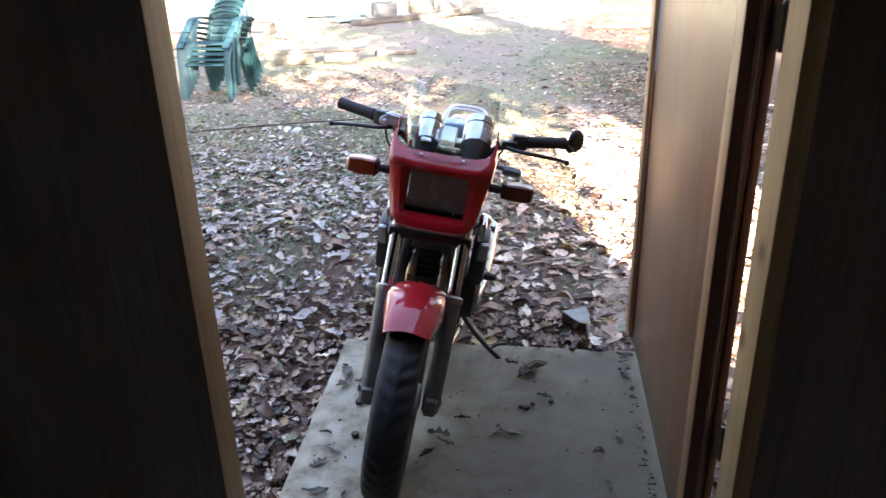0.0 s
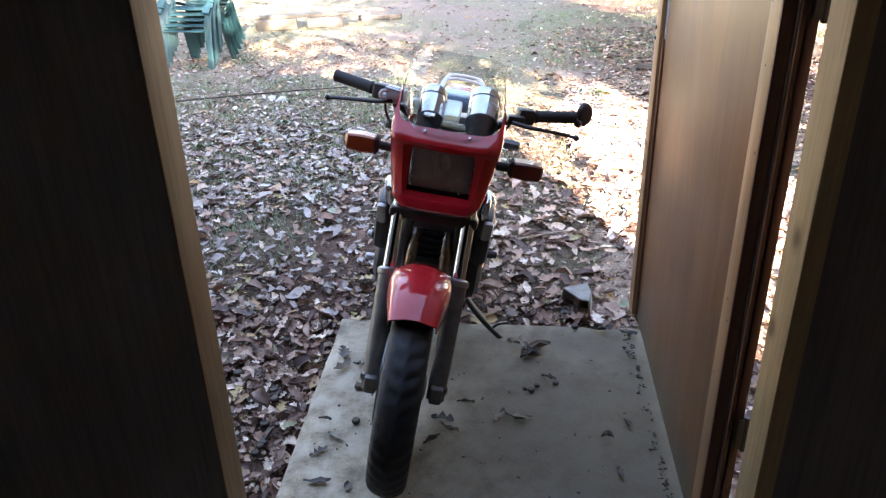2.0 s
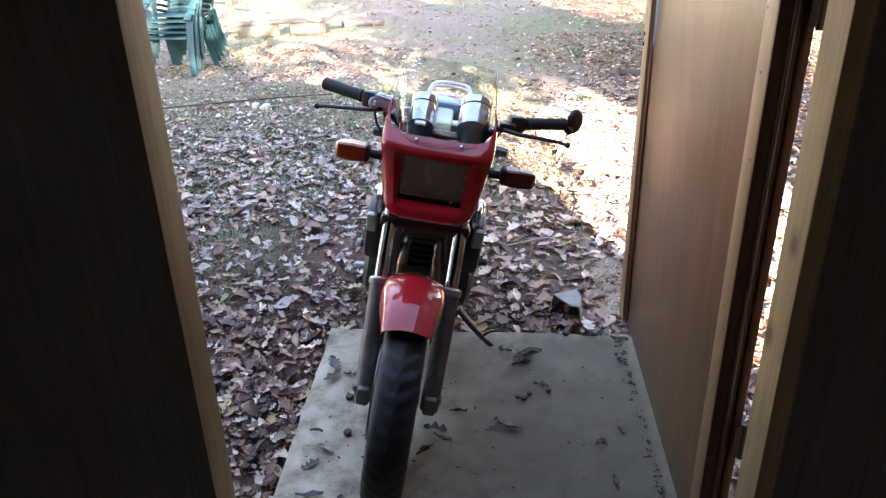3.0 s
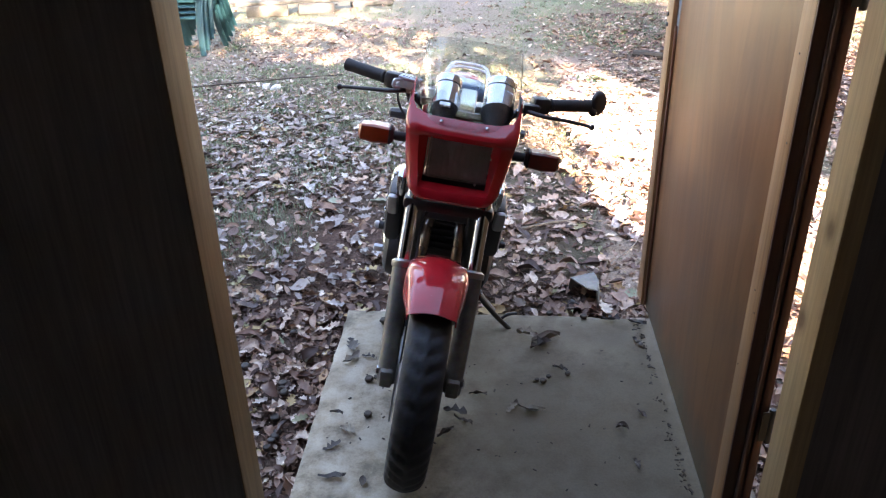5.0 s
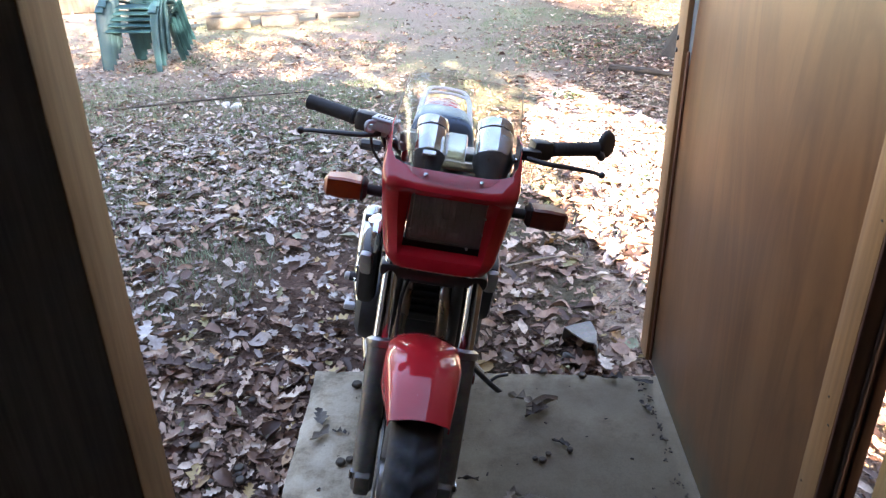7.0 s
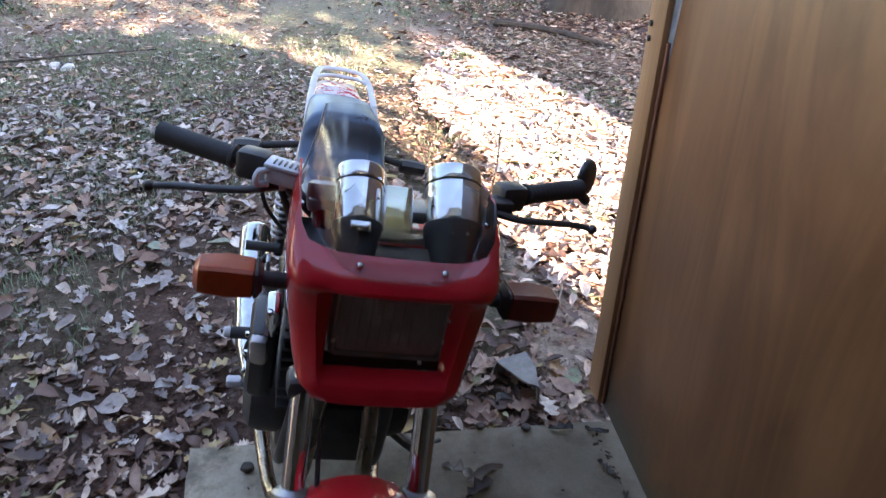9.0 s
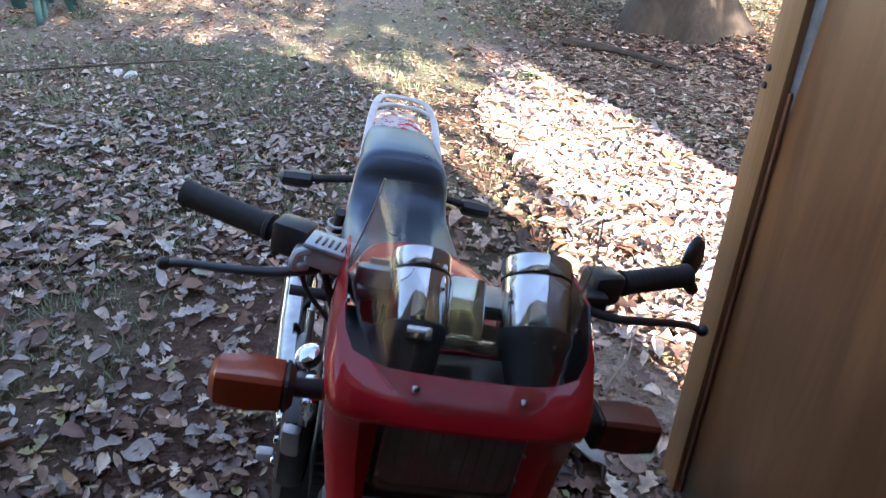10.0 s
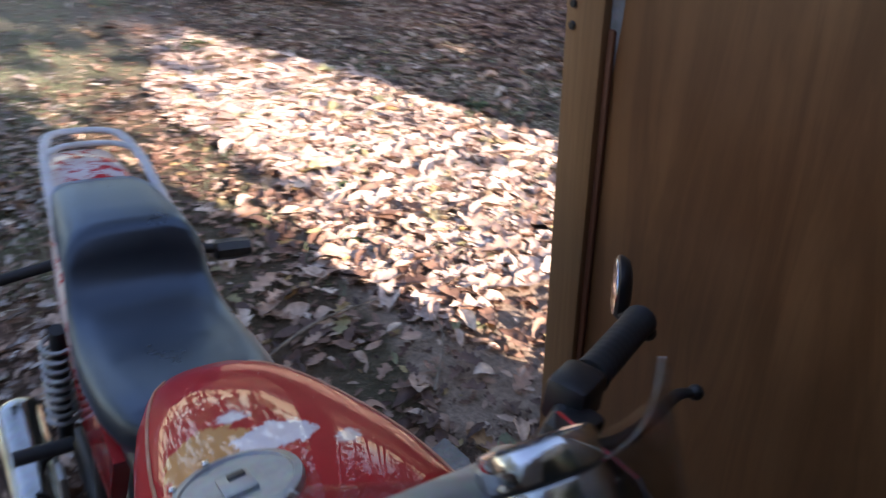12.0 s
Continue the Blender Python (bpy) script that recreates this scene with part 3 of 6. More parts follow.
def shed():
    def gable(x):
        return EAVE + 0.21 * (min(x - SHED_L, EAVE_X - x))

    # front wall: two sides and a head over the opening
    for name, x0, x1, inner in (("wall_south_west", SHED_L, -0.2525, M_DARKWOOD), ("wall_south_east", 0.97, EAVE_X, M_SHADEDWALL)):
        bm = bmesh.new()
        lo = [bm.verts.new((x, y, -0.12)) for x, y in ((x0, WALL_IN), (x1, WALL_IN), (x1, WALL_OUT), (x0, WALL_OUT))]
        hi = [bm.verts.new((x, y, gable(x) - 0.03)) for x, y in ((x0, WALL_IN), (x1, WALL_IN), (x1, WALL_OUT), (x0, WALL_OUT))]
        bm.faces.new(lo[::-1])
        bm.faces.new(hi)
        for i in range(4):
            bm.faces.new((lo[i], lo[(i + 1) % 4], hi[(i + 1) % 4], hi[i]))
        w = part(name, bm, inner, smooth=False)
        w.data.materials.append(M_OUTSIDE)
        for p in w.data.polygons:
            if p.normal.y > 0.9:
                p.material_index = 1
        tagged(w, "unlit dark brown wooden shed wall beside the doorway", "wall", kind="structure")
    head = bmesh.new()
    pts = [(-0.29, 1.98), (0.97, 1.98), (0.97, gable(0.97) - 0.03), (RIDGE_X + 0.025, gable(RIDGE_X) - 0.03), (-0.29, gable(-0.29) - 0.03)]
    a = [head.verts.new((x, WALL_IN + 0.002, z)) for x, z in pts]
    b = [head.verts.new((x, WALL_OUT - 0.002, z)) for x, z in pts]
    head.faces.new(a)
    head.faces.new(b[::-1])
    for i in range(5):
        head.faces.new((a[i], b[i], b[(i + 1) % 5], a[(i + 1) % 5]))
    bmesh.ops.recalc_face_normals(head, faces=head.faces)
    tagged(part("wall_south_head", head, M_DARKWOOD, smooth=False), "dark wooden wall over the doorway", "wall", kind="structure")
    for name, x0, x1, y0, y1 in (("wall_west", SHED_L, SHED_L + 0.05, SHED_B, WALL_IN - 0.002), ("wall_east", EAVE_X - 0.05, EAVE_X, SHED_B, WALL_IN - 0.002),
                                 ("wall_north", SHED_L + 0.052, EAVE_X - 0.052, SHED_B, SHED_B + 0.05)):
        tagged(part(name, prism([(x0, y0), (x1, y0), (x1, y1), (x0, y1)], -0.12, EAVE - 0.02), M_DARKWOOD, smooth=False),
               "dark wooden shed wall", "wall", kind="structure")
    back = bmesh.new()
    tri = [(SHED_L, EAVE - 0.022), (EAVE_X, EAVE - 0.022), (RIDGE_X, gable(RIDGE_X) - 0.022)]
    loft([[(x, SHED_B - 0.04, z) for x, z in tri], [(x, SHED_B + 0.01, z) for x, z in tri]], bm=back)
    tagged(part("wall_north_gable", back, M_DARKWOOD, smooth=False), "dark wooden shed gable", "wall", kind="structure")
    tagged(part("floor", prism([(SHED_L + 0.06, SHED_B + 0.06), (EAVE_X - 0.06, SHED_B + 0.06), (EAVE_X - 0.06, 0.305), (SHED_L + 0.06, 0.305)], -0.06, -0.004), M_FLOORWOOD, smooth=False),
           "dark wooden shed floor", "floor", kind="structure")
    roof = bmesh.new()
    ring = [(SHED_L, EAVE), (RIDGE_X, gable(RIDGE_X)), (EAVE_X, EAVE), (EAVE_X, EAVE - 0.025), (RIDGE_X, gable(RIDGE_X) - 0.025), (SHED_L, EAVE - 0.025)]
    loft([[(x, SHED_B - 0.05, z) for x, z in ring], [(x, WALL_OUT + 0.01, z) for x, z in ring]], bm=roof)
    tagged(part("ceiling", roof, M_ROOF, smooth=False), "dark pitched shed roof", "roof", kind="structure")
    # door posts of bare pine
    for name, plan in (("door_jamb_west", [(-0.229, WALL_OUT + 0.004), (-0.247, WALL_IN - 0.006), (-0.2505, WALL_IN - 0.006), (-0.2505, WALL_OUT + 0.004)]),
                       ("door_jamb_east", [(0.914, WALL_OUT + 0.004), (0.968, WALL_OUT + 0.004), (0.968, WALL_IN - 0.006), (0.931, WALL_IN - 0.006)])):
        tagged(part(name, prism(plan, -0.02, 1.98, 0.002), M_JAMB), "bare knotty pine post lining the doorway", "door jamb", kind="structure")


def shed_door():
    """Plywood door swung open past the wall, framed in bare one-by-four on its inner face, brown outside."""
    door = thing("door_1", "open plywood shed door with pine frame boards on its inner face", "door", kind="structure")
    a = Vector((0.8545, 0.412, 0))
    b = Vector((0.8575, 1.655, 0))
    d = (b - a).normalized()
    n = Vector((d.y, -d.x, 0))          # away from the opening, towards the door's outer face
    L = (b - a).length
    z0, z1 = 0.012, 1.93

    def slab(s0, s1, t0, t1, za, zb, bev=0.0015):
        p = [a + d * s0 + n * t0, a + d * s1 + n * t0, a + d * s1 + n * t1, a + d * s0 + n * t1]
        return prism([(q.x, q.y) for q in p], za, zb, bev)

    part("panel", slab(0.004, L - 0.004, 0.019, 0.031, z0, z1), M_PLY, door, "weathered plywood sheet, grimy along its foot")
    part("stile", slab(0.0, 0.060, 0.0, 0.0185, z0 + 0.004, z1 - 0.004), M_STILE, door, "bare pine board at the hinges")
    part("stile", slab(L - 0.086, L, 0.0, 0.0185, z0 + 0.004, z1 - 0.004), M_STILE, door, "bare pine board at the free end")
    part("rail", slab(0.062, L - 0.088, 0.0, 0.0185, z1 - 0.10, z1 - 0.004), M_STILE, door)
    part("outer_skin", slab(0.0, L, 0.0315, 0.045, z0, z1), M_BROWN, door, "brown painted siding")
    part("hinge_trim", slab(-0.006, 0.09, 0.0455, 0.064, z0, z1, 0.003), M_BROWN, door, "brown painted trim board")
    part("edge_strip", slab(-0.0075, -0.001, 0.0, 0.0265, z0, z1, 0.002), M_BROWN, door, "dark brown edge strip")
    bead = bmesh.new()
    q = a + n * 0.0285 - d * 0.009
    tube([(q.x, q.y, z0), (q.x, q.y, z1)], 0.0042, 12, 1, bm=bead)
    part("edge_bead", bead, M_BEAD, door, "rounded glossy brown edge")
    strip = []
    for k in range(15):
        z = 0.94 + 0.064 * k
        wide = 0.006 + 0.026 * min(1, k / 4) * (1 + 0.25 * noise.noise((z * 9, 3, 0)))
        q = [a + d * (L - 0.0872 - e) + n * t for e, t in ((0, 0.0188), (0, 0.0150), (wide * 0.5, 0.0165), (wide, 0.0186), (wide, 0.0188))]
        strip.append([(p.x, p.y, z) for p in q])
    part("caulk_strip", loft(strip), M_CAULK, door, "grey smear of caulk in the corner")
    part("corner_gap", slab(L - 0.1005, L - 0.0865, 0.010, 0.0188, z0 + 0.01, 1.06, 0.004), M_CORNER, door, "dark stained corner")
    for z in (1.052, 1.086):
        p = a + d * (L - 0.018) - n * 0.0005
        part("bolt", lathe([(0.0, -0.004), (0.006, -0.004), (0.007, -0.002), (0.0075, 0.001)], (p.x, p.y, z), n, 12), M_BLACKM, door, "rusty bolt head")
    rnd = random.Random(5)
    for k in range(9):
        p = a + d * rnd.uniform(0.012, 0.052) - n * 0.0002
        part("nail_hole", lathe([(0.0, -0.0006), (0.0022, -0.0006), (0.0026, 0.0005)], (p.x, p.y, rnd.uniform(0.35, 1.8)), n, 8), M_BLACKM, door)
    for z in (0.35, 1.26):
        p = a + n * 0.069 - d * 0.012
        hw = part("hinge_leaf", prism([(p.x - 0.02, p.y - 0.004), (p.x + 0.006, p.y - 0.004), (p.x + 0.006, p.y - 0.001), (p.x - 0.02, p.y - 0.001)], z + 0.006, z + 0.084), M_BLACKM, door, "black steel hinge leaf")
        part("hinge", lathe([(0.006, 0.0), (0.007, 0.004), (0.007, 0.086), (0.006, 0.09)], (p.x, p.y, z), (0, 0, 1), 12), M_BLACKM, hw, "black steel hinge")
    return door


def pad_z(y):
    return -0.03 * (y - 0.4)


def concrete_pad():
    bm = bmesh.new()
    nx, ny = 34, 34
    def corner(s, t):
        y = 0.30 + (1.556 - 0.30) * t
        xl = -0.222 - 0.065 * (y - 0.4)
        xr = 1.03 - 0.05 * (y - 0.4)
        return xl + (xr - xl) * s, y
    rows = []
    for j in range(ny + 1):
        row = []
        for i in range(nx + 1):
            s, t = i / nx, j / ny
            x, y = corner(s, t)
            e = min(s * 1.25, (1 - s) * 1.25, (1 - t) * 1.25)
            wob = noise.noise((x * 9, y * 9, 1.7)) * 0.006 + noise.noise((x * 30, y * 30, 4.0)) * 0.003
            if s in (0, 1):
                x += wob
            if t == 1:
                y += wob
            z = pad_z(y) + noise.noise((x * 3, y * 3, 0)) * 0.003
            if e < 0.02:
                z -= 0.006 + abs(wob)
            row.append(bm.verts.new((x, y, z)))
        rows.append(row)
    for j in range(ny):
        for i in range(nx):
            bm.faces.new((rows[j][i], rows[j][i + 1], rows[j + 1][i + 1], rows[j + 1][i]))
    rim = [rows[0][i] for i in range(nx + 1)] + [rows[j][nx] for j in range(1, ny + 1)] + [rows[ny][i] for i in range(nx - 1, -1, -1)] + [rows[j][0] for j in range(ny - 1, 0, -1)]
    low = [bm.verts.new((v.co.x, v.co.y, -0.2)) for v in rim]
    n = len(rim)
    for i in range(n):
        bm.faces.new((rim[i], low[i], low[(i + 1) % n], rim[(i + 1) % n]))
    bmesh.ops.recalc_face_normals(bm, faces=bm.faces)
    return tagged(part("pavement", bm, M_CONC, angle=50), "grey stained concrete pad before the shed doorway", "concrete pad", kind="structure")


shed()
shed_door()
concrete_pad()


# ---- motorcycle ----
def motorcycle():
    bike = thing("motorcycle", "red older motorcycle with a half fairing, leaning on its side stand", "motorcycle", pose(0.065, 0.66, -0.004, -1.9, 10.5, 2.3))

    def wheel(name, vc, radius, width, disc_u):
        wc = radius + 0.002
        hub = part(name, lathe([(0.02, -0.06), (0.042, -0.055), (0.05, -0.03), (0.05, 0.03), (0.042, 0.055), (0.02, 0.06)], (0, vc, wc), (1, 0, 0), 24), M_ALLOY, bike, "alloy hub")
        # tyre with slanted tread cuts
        seg, bm = 210, bmesh.new()
        h = width / 2
        prof = [(radius - 0.085, -h * 0.62), (radius - 0.075, -h * 0.8), (radius - 0.05, -h * 0.99), (radius - 0.032, -h), (radius - 0.018, -h * 0.88), (radius - 0.010, -h * 0.7),
                (radius - 0.004, -h * 0.45), (radius - 0.001, -h * 0.2), (radius, -0.004), (radius, 0.004), (radius - 0.001, h * 0.2), (radius - 0.004, h * 0.45), (radius - 0.010, h * 0.7),
                (radius - 0.018, h * 0.88), (radius - 0.032, h), (radius - 0.05, h * 0.99), (radius - 0.075, h * 0.8), (radius - 0.085, h * 0.62)]
        rings = []
        for k in range(seg):
            t = 2 * math.pi * k / seg
            ring = []
            for i, (r, u) in enumerate(prof):
                ii = min(i, len(prof) - 1 - i)
                cut = 0.006 if (3 <= ii <= 7 and (k + ii) % 5 < 2) else 0.0
                ring.append((u, vc + (r - cut) * math.sin(t), wc + (r - cut) * math.cos(t)))
            rings.append(ring)
        rows = [[bm.verts.new(p) for p in ring] for ring in rings]
        for k in range(seg):
            A, B = rows[k], rows[(k + 1) % seg]
            for i in range(len(prof) - 1):
                bm.faces.new((A[i], A[i + 1], B[i + 1], B[i]))
        bmesh.ops.recalc_face_normals(bm, faces=bm.faces)
        part("tyre", bm, M_TYRE, hub, "worn black tyre with slanted tread", angle=60)
        rp = [(radius - 0.088, -0.034), (radius - 0.074, -0.036), (radius - 0.07, -0.028), (radius - 0.095, -0.015), (radius - 0.098, 0.0), (radius - 0.095, 0.015), (radius - 0.07, 0.028), (radius - 0.074, 0.036), (radius - 0.088, 0.034), (radius - 0.108, 0.02), (radius - 0.112, 0.0), (radius - 0.108, -0.02), (radius - 0.088, -0.034)]
        part("rim", lathe(rp, (0, vc, wc), (1, 0, 0), 64, caps=False), M_BLACKM, hub, "black cast rim")
        for k in range(5):
            t = 2 * math.pi * k / 5 + 0.3
            part("spoke", tube([(0, vc + 0.04 * math.sin(t), wc + 0.04 * math.cos(t)), (0, vc + (radius - 0.105) * math.sin(t), wc + (radius - 0.105) * math.cos(t))], lambda q: 0.017 - 0.005 * q, 10, 1), M_BLACKM, hub)
        part("brake_disc", lathe([(0.075, disc_u - 0.002), (0.128, disc_u - 0.002), (0.128, disc_u + 0.002), (0.075, disc_u + 0.002), (0.075, disc_u - 0.002)], (0, vc, wc), (1, 0, 0), 48, caps=False), M_ALLOY, hub, "steel brake disc")
        return hub

    wheel("front_wheel", 0.0, 0.297, 0.104, -0.062)
    wheel("rear_wheel", 1.375, 0.305, 0.12, 0.07)

    for s in (-1, 1):
        slider = bmesh.new()
        tube([(s * 0.090, -0.004, 0.268), (s * 0.091, 0.015, 0.305), (s * 0.098, 0.158, 0.552)], lambda q: 0.024 + 0.003 * q, 20, 3, bm=slider)
        add_box(slider, (0.036, 0.05, 0.052), (s * 0.090, 0.0, 0.288), 0.008)
        leg = part("fork_leg", slider, M_SLIDER, bike, "grey alloy fork slider")
        part("dust_seal", lathe([(0.029, 0.0), (0.031, 0.004), (0.031, 0.016), (0.022, 0.022)], (s * 0.098, 0.152, 0.54), (0, 0.45, 0.89), 24), M_ALLOY, leg)
        part("stanchion", tube([(s * 0.098, 0.155, 0.545), (s * 0.098, 0.345, 0.97)], 0.0185, 20, 1), M_STAN, leg, "bright chrome stanchion")
        part("axle_nut", lathe([(0.012, 0.0), (0.013, 0.002), (0.013, 0.010), (0.008, 0.013)], (s * 0.108, 0.0, 0.299), (s, 0, 0), 6), M_CHROME, leg)
        part("brake_caliper" if s < 0 else "fork_brace_end", box((0.045, 0.05, 0.075) if s < 0 else (0.03, 0.03, 0.03), (s * 0.079, 0.105 if s < 0 else 0.12, 0.40 if s < 0 else 0.5), 0.01), M_BLACKM, leg)
        part("reflector", lathe([(0.016, 0), (0.016, 0.004), (0.014, 0.006)], (s * 0.122, 0.14, 0.50), (s, 0, 0), 16), M_REDLENS, leg)
    yoke = bmesh.new()
    add_box(yoke, (0.25, 0.055, 0.035), (0, 0.235, 0.705), 0.012)
    part("lower_yoke", yoke, M_BLACKM, bike, "black fork yoke")
    part("upper_yoke", box((0.25, 0.06, 0.024), (0, 0.35, 0.962), 0.009), M_ALLOY, bike, "grey fork yoke")

    # front fender
    prof = [(-1.0, -0.075), (-1.0, -0.045), (-0.97, -0.02), (-0.88, -0.008), (-0.7, 0.001), (-0.35, 0.009), (0, 0.012), (0.35, 0.009), (0.7, 0.001), (0.88, -0.008), (0.97, -0.02), (1.0, -0.045), (1.0, -0.075)]
    rings = []
    for k in range(19):
        f = k / 18
        a = radians(-29 + 60 * f)
        hw = 0.060 + 0.023 * min(1, f * 1.9)
        drop = 0.45 + 0.55 * min(1, f * 3)
        ring = []
        for q, dz in prof:
            r = 0.318 + (dz * drop if dz < 0 else dz)
            ring.append((q * hw, r * math.sin(a), 0.299 + r * math.cos(a)))
        rings.append(ring)
    part("front_fender", shell(rings, 0.003), M_REDFEND, bike, "chipped red front mudguard", angle=50)

    # fairing: rings from one rear edge round the nose to the other
    LEV = [(0.752, 0.090, 0.190, 0.26, 0.0, 0), (0.750, 0.099, 0.150, 0.28, 0.0, 0), (0.754, 0.105, 0.128, 0.295, 0.0, 0), (0.763, 0.109, 0.118, 0.305, 0.0, 0), (0.776, 0.121, 0.119, 0.315, 0.002, 0), (0.786, 0.124, 0.122, 0.32, 0.006, 0), (0.793, 0.127, 0.128, 0.32, 0.038, 0),
           (0.80, 0.129, 0.134, 0.325, 0.036, 0), (0.86, 0.141, 0.148, 0.34, 0.024, 0), (0.908, 0.147, 0.150, 0.35, 0.023, 0), (0.917, 0.148, 0.144, 0.35, 0.026, 0), (0.923, 0.148, 0.138, 0.35, 0.002, 0), (0.931, 0.149, 0.136, 0.35, 0.0, 0.08), (0.942, 0.149, 0.142, 0.35, 0.0, 0.25), (0.954, 0.146, 0.160, 0.35, 0.0, 0.7), (0.963, 0.141, 0.182, 0.35, 0.0, 1.0)]
    rings = []
    for w, a, v0, vb, inset, lift in LEV:
        half = [(-a, vb, 1.0), (-a * 1.015, vb * 0.45 + v0 * 0.55 + 0.01, 1.0), (-a * 0.99, v0 + 0.052, 0.75), (-a * 0.955, v0 + 0.026, 0.4), (-a * 0.88, v0 + 0.010, 0.15), (-a * 0.72, v0 + 0.002, 0.05),
                (-min(a * 0.68, 0.0835), v0 + inset * 0.9, 0.0), (-a * 0.42, v0 + inset - 0.003, 0.0)]
        ring = [(u, v, w + 0.062 * lift * k) for u, v, k in half]
        ring += [(0.0, v0 + inset - 0.004, w)] + [(-u, v, w + 0.062 * lift * k) for u, v, k in reversed(half)]
        rings.append(ring)
    fb = loft(rings, closed=False)
    hole = [f for f in fb.faces if abs(f.calc_center_median().x) < 0.074 and 0.795 < f.calc_center_median().z < 0.912]
    bmesh.ops.delete(fb, geom=hole, context="FACES")
    bmesh.ops.solidify(fb, geom=fb.faces[:], thickness=0.0035)
    fairing = part("fairing", fb, M_RED, bike, "glossy red headlight fairing with scuffed edges", angle=42)
    fairing.data.materials.append(M_BLACKM)
    for p in fairing.data.polygons:
        if p.center.x > 0.05 and p.center.y > 0.2 and (p.normal.x * p.center.x < -0.05 or p.normal.y > 0.6):
            p.material_index = 1
    dash = bmesh.new()
    loft([[(-0.135, 0.215, 0.925), (-0.138, 0.34, 0.935), (0.138, 0.34, 0.935), (0.135, 0.215, 0.925), (0.1, 0.19, 0.926), (-0.1, 0.19, 0.926)],
          [(-0.135, 0.215, 0.915), (-0.138, 0.34, 0.925), (0.138, 0.34, 0.925), (0.135, 0.215, 0.915), (0.1, 0.19, 0.915), (-0.1, 0.19, 0.915)]], bm=dash)
    part("dash_panel", dash, M_BLACKM, bike, "black inner cowl")
    # windscreen
    rings = []
    for k in range(9):
        f = k / 8
        ring = []
        for i in range(17):
            q = (i / 16) * 2 - 1
            base = Vector((0.140 * math.copysign(abs(q) ** 0.8, q), 0.138 + 0.160 * abs(q) ** 3.2, 0.947 + 0.070 * abs(q) ** 3))
            tip = Vector((0.120 * math.copysign(abs(q) ** 0.9, q), 0.212 + 0.050 * abs(q) ** 2.4, 1.155 - 0.018 * abs(q) ** 4))
            p = base.lerp(tip, f)
            p.y -= 0.012 * math.sin(math.pi * f)
            ring.append(p)
        rings.append(ring)
    ws = part("windscreen", shell(rings, 0.003), M_SCREEN, bike, "clear scratched acrylic windscreen", angle=60)
    ws.visible_shadow = False
    for i in (0, 16):
        part("screen_edge", tube([tuple(rings[k][i]) for k in range(9)], 0.0012, 6, 1), M_EDGE, ws, "bright polished acrylic edge")
    for u, v, w in ((-0.056, 0.158, 0.957), (0.06, 0.158, 0.957), (-0.136, 0.262, 0.99), (0.136, 0.262, 0.99)):
        part("screen_screw", lathe([(0.0001, -0.004), (0.004, -0.003), (0.005, 0.0), (0.005, 0.003)], (u, v, w), (0, 0.6, 0.4) if abs(u) < 0.1 else (-u, 0.05, 0), 10), M_CHROME, ws, "small bright screw")

    # headlight
    bez = bmesh.new()
    def rrect(hw, hh, r, v, n=5, uc=0.0, wcen=0.857):
        out = []
        for cx, cz, a0 in ((hw - r, hh - r, 0), (-hw + r, hh - r, 90), (-hw + r, -hh + r, 180), (hw - r, -hh + r, 270)):
            for k in range(n):
                a = radians(a0 + 90 * k / (n - 1))
                out.append((uc + cx + r * math.cos(a), v, wcen + cz + r * math.sin(a)))
        return out
    loft([rrect(0.085, 0.059, 0.011, 0.20), rrect(0.084, 0.058, 0.011, 0.168), rrect(0.082, 0.056, 0.010, 0.163), rrect(0.0785, 0.0525, 0.008, 0.1635), rrect(0.0765, 0.051, 0.008, 0.195)], caps=False, bm=bez)
    hl = part("headlight", bez, M_BEZEL, bike, "dark grey rectangular headlight rim")
    glass = bmesh.new()
    loft([rrect(0.0767, 0.0512, 0.008, 0.174), rrect(0.0767, 0.0512, 0.008, 0.167), rrect(0.068, 0.044, 0.009, 0.163), rrect(0.035, 0.022, 0.009, 0.1615)], bm=glass)
    gl = part("lens", glass, M_LENS, hl, "dark unlit headlight glass")
    gl.visible_shadow = False
    for k in range(9):
        u = -0.06 + 0.015 * k
        part("lens_rib", box((0.0015, 0.002, 0.088), (u, 0.1765, 0.857), 0), M_LENS, hl).visible_shadow = False
    bowl = bmesh.new()
    loft([rrect(0.0748, 0.0518, 0.008, 0.180), rrect(0.067, 0.047, 0.018, 0.205), rrect(0.045, 0.04, 0.03, 0.228), rrect(0.018, 0.018, 0.017, 0.236)], caps=True, bm=bowl)
    bmesh.ops.delete(bowl, geom=[f for f in bowl.faces if len(f.verts) > 4 and abs(f.calc_center_median().y - 0.180) < 0.002], context="FACES")
    part("reflector_bowl", bowl, M_BOWL, hl, "tarnished reflector")
    part("bulb_cap", lathe([(0.016, 0.0), (0.016, -0.018), (0.010, -0.024), (0.0005, -0.025)], (0, 0.226, 0.857), (0, 1, 0), 20), M_WHITE, hl, "pale bulb shield")
    for u, w in ((-0.0795, 0.825), (0.0795, 0.835), (0.0795, 0.872), (0.05, 0.797)):
        part("trim_screw", lathe([(0.0001, -0.003), (0.003, -0.002), (0.0035, 0.002)], (u, 0.164, w), (0, 1, 0), 8), M_WHITE, hl)
    hl.location = (0.006, 0.006, 0.005)
    surround = bmesh.new()
    loft([rrect(0.083, 0.057, 0.011, 0.186), rrect(0.083, 0.057, 0.011, 0.180), rrect(0.104, 0.080, 0.014, 0.186), rrect(0.104, 0.080, 0.014, 0.192), rrect(0.083, 0.057, 0.011, 0.186)], caps=False, bm=surround)
